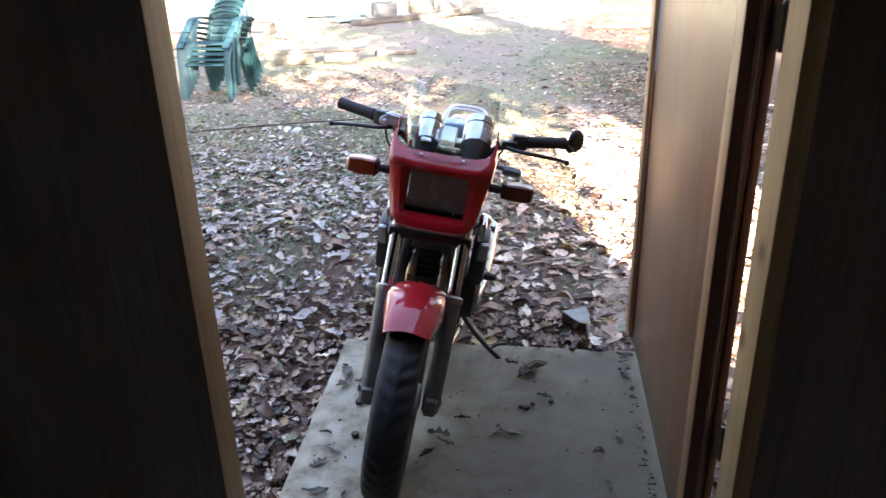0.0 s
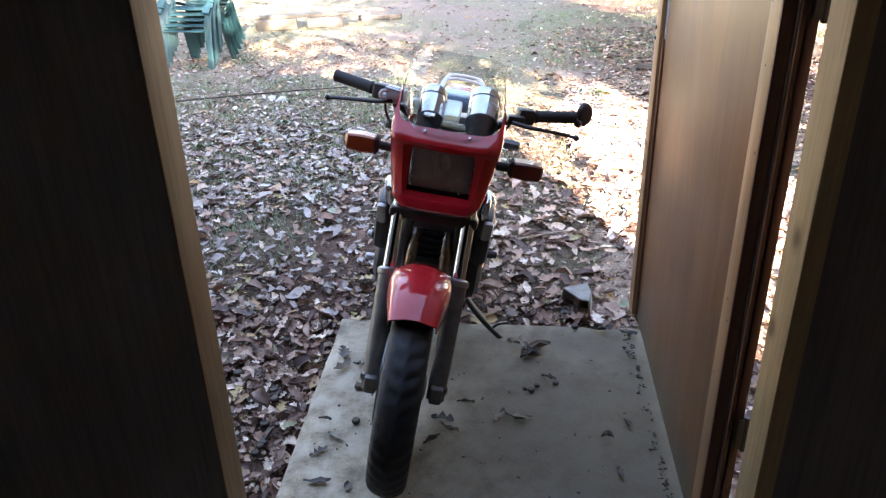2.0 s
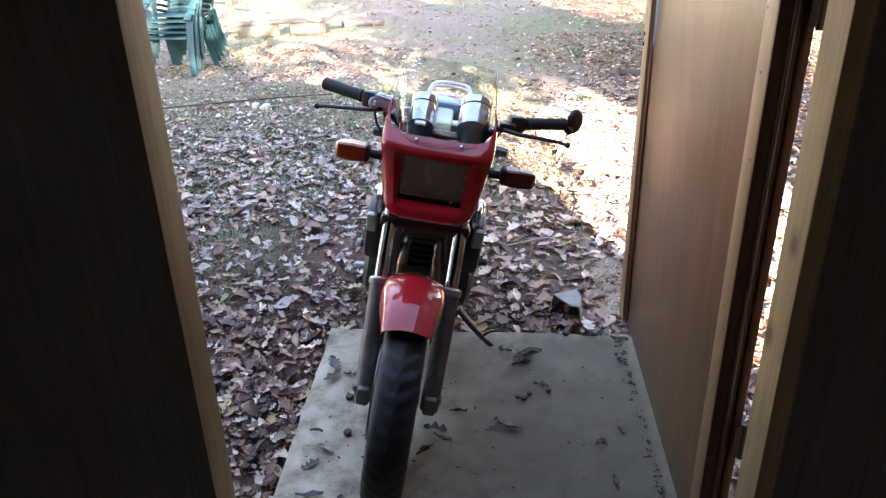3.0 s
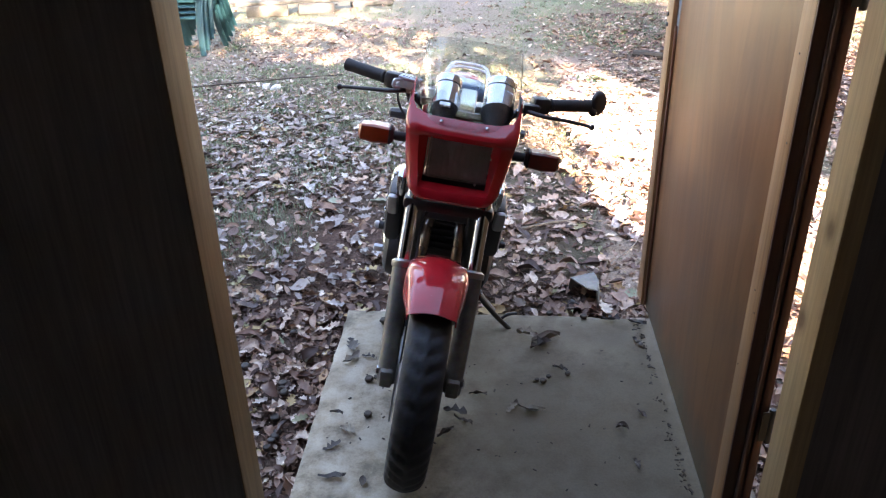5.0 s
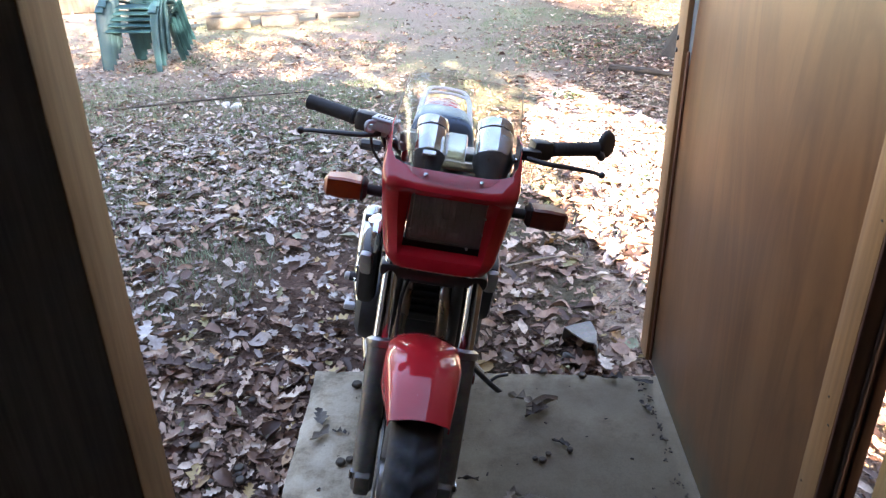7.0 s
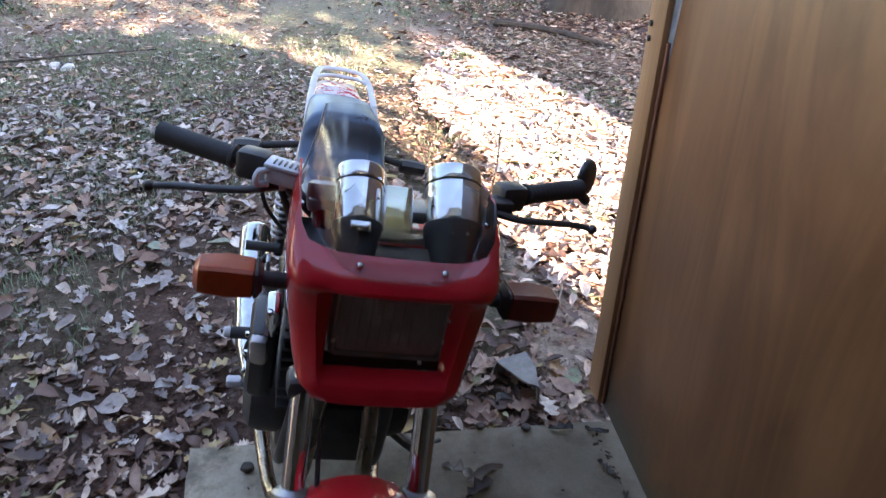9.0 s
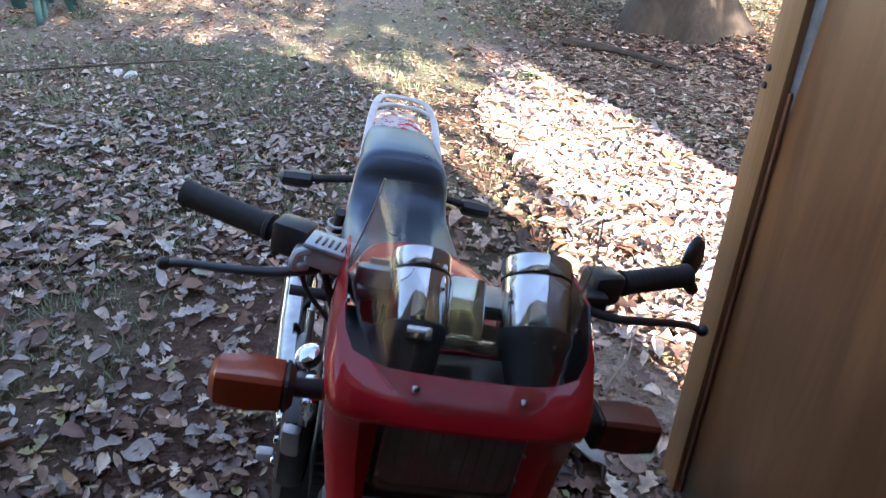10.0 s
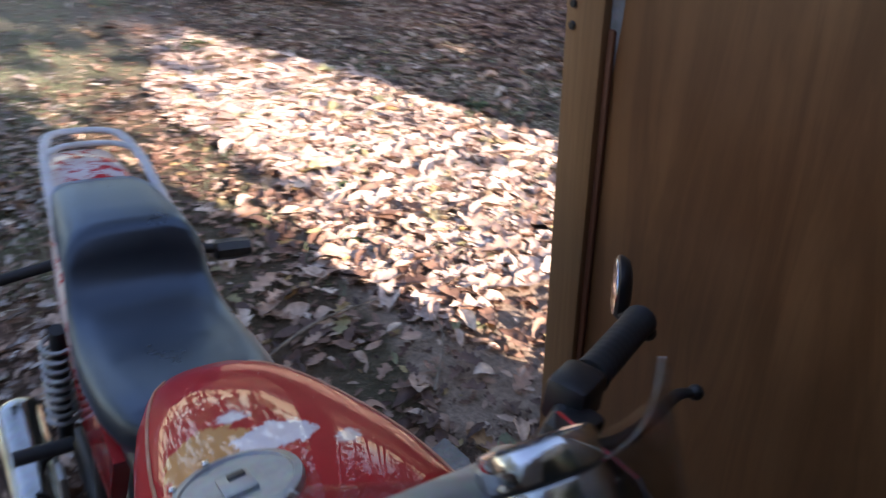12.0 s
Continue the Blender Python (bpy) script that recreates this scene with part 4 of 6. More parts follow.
    part("headlight_surround", surround, M_BLACKM, bike, "black plastic surround of the headlight")

    # instruments
    ax = Vector((0, 0.72, 0.694))
    for u, top, k in ((-0.055, 1.056, 0.86), (0.083, 1.068, 1.04)):
        o = Vector((u, 0.246, top - 0.093))
        g = part("gauge", lathe([(r * k, h) for r, h in [(0.028, -0.008), (0.035, -0.004), (0.0395, 0.006), (0.0405, 0.016), (0.0405, 0.070), (0.040, 0.0715)]], o, ax, 40), M_CHROME, bike, "chrome instrument cup")
        part("gauge_seal", lathe([(r * k, h) for r, h in [(0.0385, 0.0715), (0.0385, 0.075)]], o, ax, 40), M_RUBBER, g)
        part("gauge_bezel", lathe([(r * k, h) for r, h in [(0.0405, 0.075), (0.041, 0.078), (0.041, 0.094), (0.039, 0.098), (0.036, 0.097), (0.036, 0.092)]], o, ax, 40, caps=False), M_CHROME, g, "chrome bezel")
        part("dial", lathe([(r * k, h) for r, h in [(0.0365, 0.090), (0.0365, 0.0925)]], o, ax, 32), M_DIAL, g, "black dial")
        part("rubber_mount", lathe([(r * k, h) for r, h in [(0.016, -0.066), (0.026, -0.058), (0.032, -0.03), (0.036, -0.012), (0.0415, 0.0), (0.0418, 0.010), (0.039, 0.013)]], o, ax, 28), M_RUBBER, g, "black rubber mount")
        part("mount_clip", box((0.03, 0.008, 0.016), o + Vector((0, -0.026, 0.022)), 0.003, rot(-44)), M_CHROME, g, "bright bracket")
    wm = rot(-46)
    wl = part("warning_light_block", box((0.046, 0.032, 0.092), (0.003, 0.280, 0.977), 0.006, wm), M_CHROME, bike, "bright warning light block")
    # Added plate: a green reflection painted on the chrome block's face.
    part("green_reflection", box((0.039, 0.003, 0.066), Vector((0.003, 0.280, 0.977)) + wm @ Vector((0, -0.0172, 0.009)), 0.001, wm), M_GREENREFLECT, wl, "olive-tinted plate painting a green reflection on the block")
    part("gauge_bracket", box((0.15, 0.006, 0.02), (0, 0.240, 0.962), 0.002, rot(-25)), M_CHROME, bike, "bright instrument bracket")

    # handlebar, grips, levers
    for s in (-1, 1):
        part("handlebar", tube([(s * 0.342, 0.442, 0.999), (s * 0.24, 0.405, 0.992), (s * 0.175, 0.376, 0.982), (s * 0.13, 0.357, 0.955), (s * 0.10, 0.352, 0.93), (s * 0.07, 0.35, 0.925)], 0.0111, 14, 5), M_BLACKM, bike, "black clip-on handlebar")
        part("fork_cap", lathe([(0.027, -0.014), (0.027, 0.008), (0.022, 0.013), (0.012, 0.014), (0.012, 0.02), (0.0005, 0.021)], (s * 0.098, 0.349, 0.978), (0, 0.41, 0.91), 24), M_ALLOY, bike, "grey fork cap")
    for s in (-1, 1):
        a = Vector((s * 0.235, 0.403, 0.992))
        b = Vector((s * 0.348, 0.446, 1.0))
        d = (b - a).normalized()
        prof = [(0.012, -0.001), (0.0185, 0.0), (0.0185, 0.005)]
        for k in range(11):
            prof += [(0.0166, 0.007 + k * 0.0095), (0.0171, 0.010 + k * 0.0095), (0.0171, 0.014 + k * 0.0095)]
        L = (b - a).length
        prof += [(0.018, L - 0.003), (0.018, L + 0.002), (0.004, L + 0.004)]
        gr = part("grip", lathe(prof, a, d, 20), M_RUBBER, bike, "ribbed black rubber grip")
        sw = bmesh.new()
        add_box(sw, (0.052, 0.042, 0.046), (s * 0.205, 0.392, 0.99), 0.010, rot(0, 0, s * 20))
        part("switch_housing", sw, M_BLACKM, bike, "black switch housing")
        part("lever_perch", box((0.05, 0.034, 0.026), (s * 0.178, 0.362, 0.982), 0.006, rot(0, 0, s * 12)), M_ALLOY if s < 0 else M_BLACKM, bike)
        lev = bmesh.new()
        tip, back = (0.345, 0.0) if s < 0 else (0.355, 0.034)
        tube([(s * 0.170, 0.345, 0.977), (s * 0.215, 0.330 + back * 0.3, 0.972), (s * 0.265, 0.326 + back * 0.7, 0.969), (s * (tip - 0.025), 0.336 + back, 0.962), (s * tip, 0.333 + back, 0.959)], lambda q: 0.0085 - 0.0025 * q, 10, 5, 0.75, bm=lev)
        bmesh.ops.create_uvsphere(lev, u_segments=12, v_segments=8, radius=0.0085, matrix=Matrix.Translation((s * (tip + 0.002), 0.333 + back, 0.959)))
        part("lever", lev, M_BLACKM, bike, "black ball-ended lever")
    res = part("brake_reservoir", box((0.052, 0.038, 0.024), (-0.160, 0.338, 0.998), 0.005, rot(0, 4, -14)), M_RES, bike, "grey brake fluid reservoir")
    part("reservoir_lid", box((0.058, 0.043, 0.007), (-0.1595, 0.338, 1.0135), 0.003, rot(0, 4, -14)), M_RES, res)
    for k in range(5):
        part("lid_rib", box((0.003, 0.020, 0.002), Vector((-0.1595, 0.338, 1.0175)) + rot(0, 4, -14) @ Vector((-0.016 + 0.008 * k, -0.004, 0)), 0.0005, rot(0, 4, -14)), M_BLACKM, res)
    part("reservoir_bracket", tube([(-0.185, 0.33, 0.985), (-0.20, 0.315, 0.99), (-0.198, 0.318, 1.006), (-0.18, 0.33, 1.008)], 0.005, 8, 4), M_RES, bike, "grey bracket loop")
    # bar-end mirror
    base = Vector((0.350, 0.448, 0.995))
    mn = Vector((-0.72, 0.66, -0.1)).normalized()
    mc = Vector((0.388, 0.510, 1.000))
    mir = part("mirror", lathe([(0.022, -0.010), (0.031, -0.007), (0.036, 0.0), (0.036, 0.005), (0.033, 0.007)], mc, mn, 28), M_BLACKM, bike, "round black bar-end mirror")
    part("mirror_glass", lathe([(0.0325, 0.0072), (0.032, 0.0085)], mc, mn, 28), M_CHROME, mir, "mirror glass")
    part("mirror_stem", tube([base, base + Vector((0.016, -0.004, -0.014)), mc + Vector((-0.012, -0.018, -0.022))], 0.009, 10, 4), M_BLACKM, mir)

    # turn signals
    for s in (-1, 1):
        st = part("turn_signal", tube([(s * 0.128, 0.245, 0.875), (s * 0.19, 0.240, 0.878)], lambda q: 0.013 - 0.002 * q, 14, 1), M_RUBBER, bike, "amber front turn signal")
        def sec(u, hv, hw_):
            return [(s * u, 0.238 + v, 0.879 + w) for v, w in ((-hv, -hw_ * 0.8), (-hv * 0.8, -hw_), (hv * 0.8, -hw_), (hv, -hw_ * 0.8), (hv, hw_ * 0.8), (hv * 0.8, hw_), (-hv * 0.8, hw_), (-hv, hw_ * 0.8))]
        part("lens", loft([sec(0.184, 0.018, 0.016), sec(0.19, 0.024, 0.022), sec(0.225, 0.026, 0.0245), sec(0.262, 0.022, 0.021), sec(0.269, 0.014, 0.014)]), M_AMBER if s < 0 else M_AMBERSHADED, st, "scratched amber lens" if s < 0 else "amber lens coloured darker, as in shade")
        part("bezel", loft([sec(0.176, 0.017, 0.015), sec(0.1835, 0.0245, 0.0225), sec(0.1875, 0.0245, 0.0225)]), M_RUBBER, st)
        rs = part("rear_turn_signal", tube([(s * 0.075, 1.47, 0.66), (s * 0.22, 1.47, 0.635)], 0.011, 12, 1), M_RUBBER, bike, "smoked rear turn signal on a black stalk")
        def sec2(u, h):
            return [(s * u, 1.47 + h * math.cos(radians(45 * k + 22)), 0.63 - 0.05 * (u - 0.22) + h * 0.9 * math.sin(radians(45 * k + 22))) for k in range(8)]
        part("lens", loft([sec2(0.213, 0.016), sec2(0.22, 0.025), sec2(0.255, 0.027), sec2(0.295, 0.023), sec2(0.302, 0.014)]), M_BLACKM, rs, "dull smoked lens")

    # tank
    rings = []
    for v, hw, top, low in ((0.345, 0.07, 0.885, 0.82), (0.355, 0.098, 0.905, 0.79), (0.39, 0.130, 0.915, 0.765), (0.46, 0.146, 0.908, 0.75), (0.54, 0.149, 0.889, 0.742), (0.61, 0.144, 0.868, 0.738), (0.69, 0.128, 0.846, 0.736), (0.755, 0.110, 0.826, 0.736), (0.81, 0.088, 0.806, 0.738), (0.843, 0.064, 0.790, 0.742), (0.850, 0.048, 0.780, 0.748)):
        rings.append([(u + 0.011, v, w) for u, w in rounded(hw, top, low, 16, 2.5)])
    tank = part("fuel_tank", loft(rings), M_REDTANK, bike, "red fuel tank with peeled paint round the cap", angle=60)
    o = Vector((-0.060, 0.515, 0.889))
    ca = Vector((-0.12, 0.29, 0.95))
    cap = part("filler_cap", lathe([(0.058, -0.014), (0.0595, 0.0), (0.058, 0.005), (0.051, 0.0065), (0.0495, 0.0045), (0.0005, 0.0045)], o, ca, 40), M_GREYPLATE, tank, "grey round filler cap")
    ta = ca.cross(Vector((1, 0, 0))).normalized()
    for k in range(7):
        a = 2 * math.pi * k / 7
        p = o + ca * 0.0062 + (Vector((1, 0, 0)) * math.cos(a) + ta * math.sin(a)) * 0.0545
        part("cap_bolt", lathe([(0.0036, 0), (0.0036, 0.0025), (0.0026, 0.003)], p, ca, 10), M_CHROME, tank)
    part("cap_flap", box((0.030, 0.038, 0.004), o + ca * 0.006, 0.0015, rot(-17, -7)), M_GREYPLATE, tank)
    part("key_slot", box((0.016, 0.010, 0.004), o + ca * 0.008 + Vector((0.003, 0.010, -0.003)), 0.001, rot(-17, -7)), M_BLACKM, tank)
    part("tank_badge", box((0.05, 0.022, 0.004), (0.045, 0.41, 0.911), 0.0015, rot(0, 9)), M_GREYPLATE, tank)

    for q in (3, 13):
        part("tank_seam", tube([tuple(Vector(r[q]) + Vector((0.0, 0, 0))) for r in rings[2:10]], 0.0022, 6, 3), M_WORN, tank, "worn pale seam")
    # seat, tail, grab rail
    rings = []
    for v, hw, top, low in ((0.78, 0.07, 0.765, 0.72), (0.79, 0.09, 0.778, 0.70), (0.82, 0.108, 0.778, 0.69), (0.88, 0.122, 0.768, 0.685), (0.97, 0.127, 0.752, 0.68), (1.04, 0.126, 0.742, 0.68), (1.09, 0.122, 0.744, 0.685), (1.13, 0.119, 0.752, 0.69), (1.155, 0.116, 0.772, 0.70), (1.17, 0.114, 0.805, 0.71), (1.182, 0.112, 0.836, 0.72), (1.195, 0.110, 0.847, 0.722), (1.22, 0.108, 0.850, 0.725), (1.28, 0.106, 0.848, 0.735), (1.36, 0.10, 0.84, 0.755), (1.43, 0.093, 0.834, 0.765), (1.48, 0.086, 0.822, 0.77), (1.495, 0.078, 0.808, 0.775)):
        rings.append([(u, v, w) for u, w in rounded(hw, top, low, 16, 3.4)])
    part("seat", loft(rings), M_VINYL, bike, "stepped dual seat in dusty black vinyl", angle=70)
    rings = []
    for v, hw, top, low in ((1.12, 0.12, 0.69, 0.60), (1.3, 0.115, 0.735, 0.62), (1.45, 0.10, 0.765, 0.66), (1.51, 0.088, 0.808, 0.69), (1.60, 0.082, 0.815, 0.71), (1.69, 0.072, 0.81, 0.73), (1.72, 0.06, 0.795, 0.745)):
        rings.append([(u, v, w) for u, w in rounded(hw, top, low, 14, 3.2)])
    part("tail_cowl", loft(rings), M_TAIL, bike, "tail cowl with red paint peeling to white", angle=60)
    rail = part("grab_rail", tube([(-0.095, 1.32, 0.775), (-0.090, 1.42, 0.80), (-0.080, 1.56, 0.830), (-0.066, 1.66, 0.842), (-0.045, 1.70, 0.845), (0.01, 1.712, 0.846), (0.065, 1.70, 0.845), (0.086, 1.66, 0.842), (0.098, 1.56, 0.830), (0.102, 1.42, 0.80), (0.104, 1.32, 0.775)], 0.0105, 12, 6, 0.6, up=(0, 0, 1)), M_WHITE, bike, "white painted grab rail")
    part("rail_bar", tube([(-0.073, 1.60, 0.836), (-0.04, 1.625, 0.841), (0.01, 1.632, 0.842), (0.06, 1.625, 0.841), (0.092, 1.60, 0.836)], 0.0095, 10, 5, 0.6, up=(0, 0, 1)), M_WHITE, rail)
    part("tail_light", box((0.11, 0.02, 0.05), (0, 1.728, 0.765), 0.008), M_REDLENS, bike)
    for s in (-1, 1):
        cov = [(s * 0.118, v, w) for v, w in ((0.82, 0.69), (1.12, 0.68), (1.22, 0.63), (1.1, 0.53), (0.9, 0.55))]
        inn = [(s * 0.096, v, w) for _, v, w in cov]
        part("side_cover", loft([cov, inn]), M_RED, bike, "red plastic side cover")

    # frame and engine
    for s in (-1, 1):
        part("frame_downtube", tube([(s * 0.035, 0.31, 0.76), (s * 0.075, 0.40, 0.62), (s * 0.09, 0.46, 0.42), (s * 0.10, 0.56, 0.26), (s * 0.11, 0.9, 0.25), (s * 0.11, 1.02, 0.34), (s * 0.10, 1.06, 0.55), (s * 0.09, 1.2, 0.70)], 0.016, 10, 5), M_BLACKM, bike, "black frame tube")
        part("frame_rail", tube([(s * 0.04, 0.32, 0.80), (s * 0.08, 0.6, 0.74), (s * 0.09, 0.95, 0.68), (s * 0.085, 1.4, 0.72)], 0.014, 10, 4), M_BLACKM, bike)
        part("swingarm", tube([(s * 0.10, 1.0, 0.33), (s * 0.105, 1.375, 0.305)], 0.02, 10, 1), M_BLACKM, bike)
        low, high = Vector((s * 0.132, 1.30, 0.36)), Vector((s * 0.128, 1.22, 0.66))
        shock = part("rear_shock", tube([low, high], 0.014, 12, 1), M_BLACKM, bike, "rear shock absorber")
        along = (high - low).normalized()
        across = along.cross(Vector((1, 0, 0))).normalized()
        coil = [low.lerp(high, 0.22 + 0.7 * k / 108) + (Vector((1, 0, 0)) * math.cos(k * math.pi / 6) + across * math.sin(k * math.pi / 6)) * 0.027 for k in range(109)]
        part("spring", tube(coil, 0.0045, 6, 1), M_ALLOY, shock, "bright coil spring")
        # header and muffler
        part("header_pipe", tube([(s * 0.045, 0.48, 0.57), (s * 0.05, 0.43, 0.545), (s * 0.055, 0.405, 0.46), (s * 0.065, 0.42, 0.32), (s * 0.10, 0.47, 0.215), (s * 0.13, 0.65, 0.185), (s * 0.165, 0.9, 0.205)], 0.0165, 12, 6), M_PIPE, bike, "heat-tinted header pipe")
        mf = part("muffler", tube([(s * 0.165, 0.87, 0.20), (s * 0.178, 0.98, 0.235), (s * 0.192, 1.15, 0.285), (s * 0.200, 1.34, 0.345), (s * 0.202, 1.42, 0.37)], lambda q: 0.024 + 0.024 * min(1, q * 3) - (0.008 if q > 0.97 else 0), 20, 6), M_MUFF, bike, "bright chrome muffler")
        part("muffler_bracket", box((0.012, 0.05, 0.12), (s * 0.16, 1.14, 0.37), 0.004), M_ALLOY, mf)
        # engine covers, carburettors and pegs
        part("engine_cover", lathe([(0.105, 0.0), (0.105, 0.045), (0.098, 0.07), (0.07, 0.085), (0.0005, 0.09)], (s * 0.10, 0.66, 0.37), (s, 0, 0), 28), M_ENGINE, bike, "black engine side cover")
        part("carburettor_cap", lathe([(0.02, 0.0), (0.022, 0.004), (0.022, 0.02), (0.014, 0.026), (0.006, 0.028)], (s * 0.155, 0.60, 0.655), (s * 0.4, -0.2, 0.9), 18), M_CHROME, bike, "bright carburettor cap")
        part("valve_cover", box((0.035, 0.05, 0.07), (s * 0.165, 0.475, 0.60), 0.012, rot(15, 0, s * 10)), M_ALLOY, bike, "grey engine fitting")
        for dz in (0.0, 0.035, 0.07):
            part("bolt", lathe([(0.006, 0.0), (0.006, 0.005), (0.004, 0.007)], (s * 0.188, 0.485 + dz * 0.3, 0.53 + dz), (s, 0, 0), 6), M_CHROME, bike)
        part("carburettor", lathe([(0.024, -0.06), (0.03, -0.05), (0.03, -0.01), (0.024, 0.0), (0.024, 0.03), (0.033, 0.04), (0.033, 0.055), (0.02, 0.06)], (s * 0.07, 0.70, 0.60), (0, 1, 0.1), 20), M_ALLOY, bike, "grey carburettor")
        part("coil_cover", box((0.028, 0.055, 0.08), (s * 0.150, 0.47, 0.672), 0.01, rot(20)), M_CHROME, bike, "bright bracket beside the fairing")
        part("heat_cover", box((0.055, 0.12, 0.19), (s * 0.160, 0.53, 0.56), 0.022, rot(12)), M_BLACKM, bike)
        peg = part("foot_peg", tube([(s * 0.13, 0.90, 0.335), (s * 0.235, 0.90, 0.335)], 0.016, 12, 1), M_RUBBER, bike, "black rubber foot peg")
        part("peg_tip", lathe([(0.013, 0), (0.014, 0.003), (0.013, 0.014), (0.009, 0.017)], (s * 0.235, 0.90, 0.335), (s, 0, 0), 12), M_WHITE if s < 0 else M_RUBBER, peg)
        part("passenger_peg", tube([(s * 0.13, 1.2, 0.43), (s * 0.225, 1.2, 0.43)], 0.014, 12, 1), M_RUBBER, bike)
    part("pedal", tube([(-0.16, 0.95, 0.30), (-0.18, 0.80, 0.29), (-0.185, 0.72, 0.315), (-0.215, 0.715, 0.322)], 0.008, 10, 4), M_CHROME, bike, "brake pedal with a pale rubber")
    part("pedal_rubber", box((0.034, 0.026, 0.022), (-0.212, 0.715, 0.325), 0.006), M_WHITE, bike, "pale pedal rubber")
    eng = bmesh.new()
    add_box(eng, (0.22, 0.34, 0.20), (0, 0.72, 0.335), 0.03)
    part("crankcase", eng, M_ENGINE, bike, "black crankcase")
    for k in range(9):
        part("cooling_fin", box((0.25, 0.20, 0.007), (0, 0.545 + 0.007 * k * 0.3, 0.46 + 0.021 * k), 0.002, rot(-10)), M_ENGINE, bike)
    cyl = bmesh.new()
    add_box(cyl, (0.20, 0.15, 0.22), (0, 0.555, 0.54), 0.015, rot(-10))
    part("cylinder_block", cyl, M_ENGINE, bike)
    part("cylinder_head", box((0.26, 0.17, 0.06), (0, 0.57, 0.67), 0.018, rot(-10)), M_ENGINE, bike, "black cylinder head")
    part("oil_cooler", box((0.13, 0.03, 0.09), (0, 0.375, 0.655), 0.006, rot(-12)), M_BLACKM, bike)
    part("rear_mudguard", shell([[(q * 0.07, 1.375 + 0.345 * math.sin(radians(a)), 0.307 + 0.345 * math.cos(radians(a)) - 0.03 * q * q) for q in (-1, -0.6, 0, 0.6, 1)] for a in range(-30, 85, 8)], 0.003), M_BLACKM, bike)
    part("chain_guard", box((0.02, 0.36, 0.04), (0.115, 1.2, 0.40), 0.006), M_BLACKM, bike)

    # cables
    for pts, r in (([(-0.165, 0.35, 0.975), (-0.15, 0.34, 0.94), (-0.115, 0.32, 0.85), (-0.09, 0.29, 0.72), (-0.1, 0.2, 0.6), (-0.085, 0.13, 0.44)], 0.005), ([(-0.195, 0.385, 0.968), (-0.18, 0.385, 0.92), (-0.13, 0.39, 0.86), (-0.11, 0.45, 0.80), (-0.08, 0.6, 0.66)], 0.0035),
                   ([(0.17, 0.355, 0.975), (0.15, 0.35, 0.94), (0.12, 0.34, 0.86), (0.11, 0.36, 0.74), (0.12, 0.5, 0.55), (0.12, 0.66, 0.42)], 0.0035), ([(-0.045, 0.26, 0.70), (-0.065, 0.2, 0.64), (-0.06, 0.1, 0.5), (-0.06, 0.02, 0.32)], 0.004),
                   ([(-0.15, 0.47, 0.66), (-0.185, 0.52, 0.58), (-0.19, 0.6, 0.48), (-0.16, 0.66, 0.40)], 0.0045), ([(0.15, 0.47, 0.66), (0.175, 0.52, 0.56), (0.165, 0.6, 0.45)], 0.0045)):
        part("cable", tube(pts, r, 8, 6), M_RUBBER, bike)

    # side stand
    st = part("side_stand", tube([(0.115, 0.74, 0.28), (0.17, 0.72, 0.205), (0.25, 0.74, 0.12), (0.33, 0.775, 0.044)], 0.0095, 10, 5), M_BLACKM, bike, "black side stand, swung down")
    part("stand_foot", box((0.036, 0.05, 0.008), (0.333, 0.777, 0.0465), 0.003, rot(0, -10.5, 0)), M_BLACKM, st)
    part("stand_spur", tube([(0.275, 0.752, 0.095), (0.30, 0.765, 0.115), (0.335, 0.775, 0.122)], 0.006, 8, 3), M_BLACKM, st)
    part("stand_spring", tube([(0.125, 0.75, 0.26), (0.19, 0.735, 0.19), (0.245, 0.745, 0.135)], 0.008, 8, 3), M_ALLOY, st)
    return bike


motorcycle()


# ---- ground ----
def ground_z(x, y):
    """Level yard with soft lumps, a little lower along the pad."""
    x, y = np.asarray(x, float), np.asarray(y, float)
    z = -0.078 + 0.010 * np.sin(2.1 * x + 0.7) * np.sin(1.7 * y + 1.1) + 0.006 * np.sin(5.3 * x - 2.2 * y) + 0.004 * np.sin(9.1 * x + 7.3 * y + 2) * np.cos(6.7 * y - 3.1 * x)
    far = np.clip(np.hypot(x, y - 2) - 14, 0, None)
    return z + 0.012 * far * np.sin(0.13 * x + 0.4) * np.cos(0.11 * y) * np.exp(-far / 120)


def axis_steps(lo, hi, mid0, mid1, fine, grow):
    out = list(np.arange(mid0, mid1, fine))
    s, p = fine, mid1
    while p < hi:
        out.append(p)
        s *= grow
        p += s
    out.append(hi)
    s, p = fine, mid0 - fine
    low = []
    while p > lo:
        low.append(p)
        s *= grow
        p -= s
    low.append(lo)
    return np.array(low[::-1] + out)


def grid_mesh(name, xs, ys, zf):
    X, Y = np.meshgrid(xs, ys)
    co = np.stack([X, Y, zf(X, Y)], -1).reshape(-1, 3).astype(np.float32)
    nx, ny = len(xs), len(ys)
    i = (np.arange(ny - 1)[:, None] * nx + np.arange(nx - 1)[None, :]).reshape(-1)
    quads = np.stack([i, i + 1, i + nx + 1, i + nx], 1)
    return raw_mesh(name, co, quads)


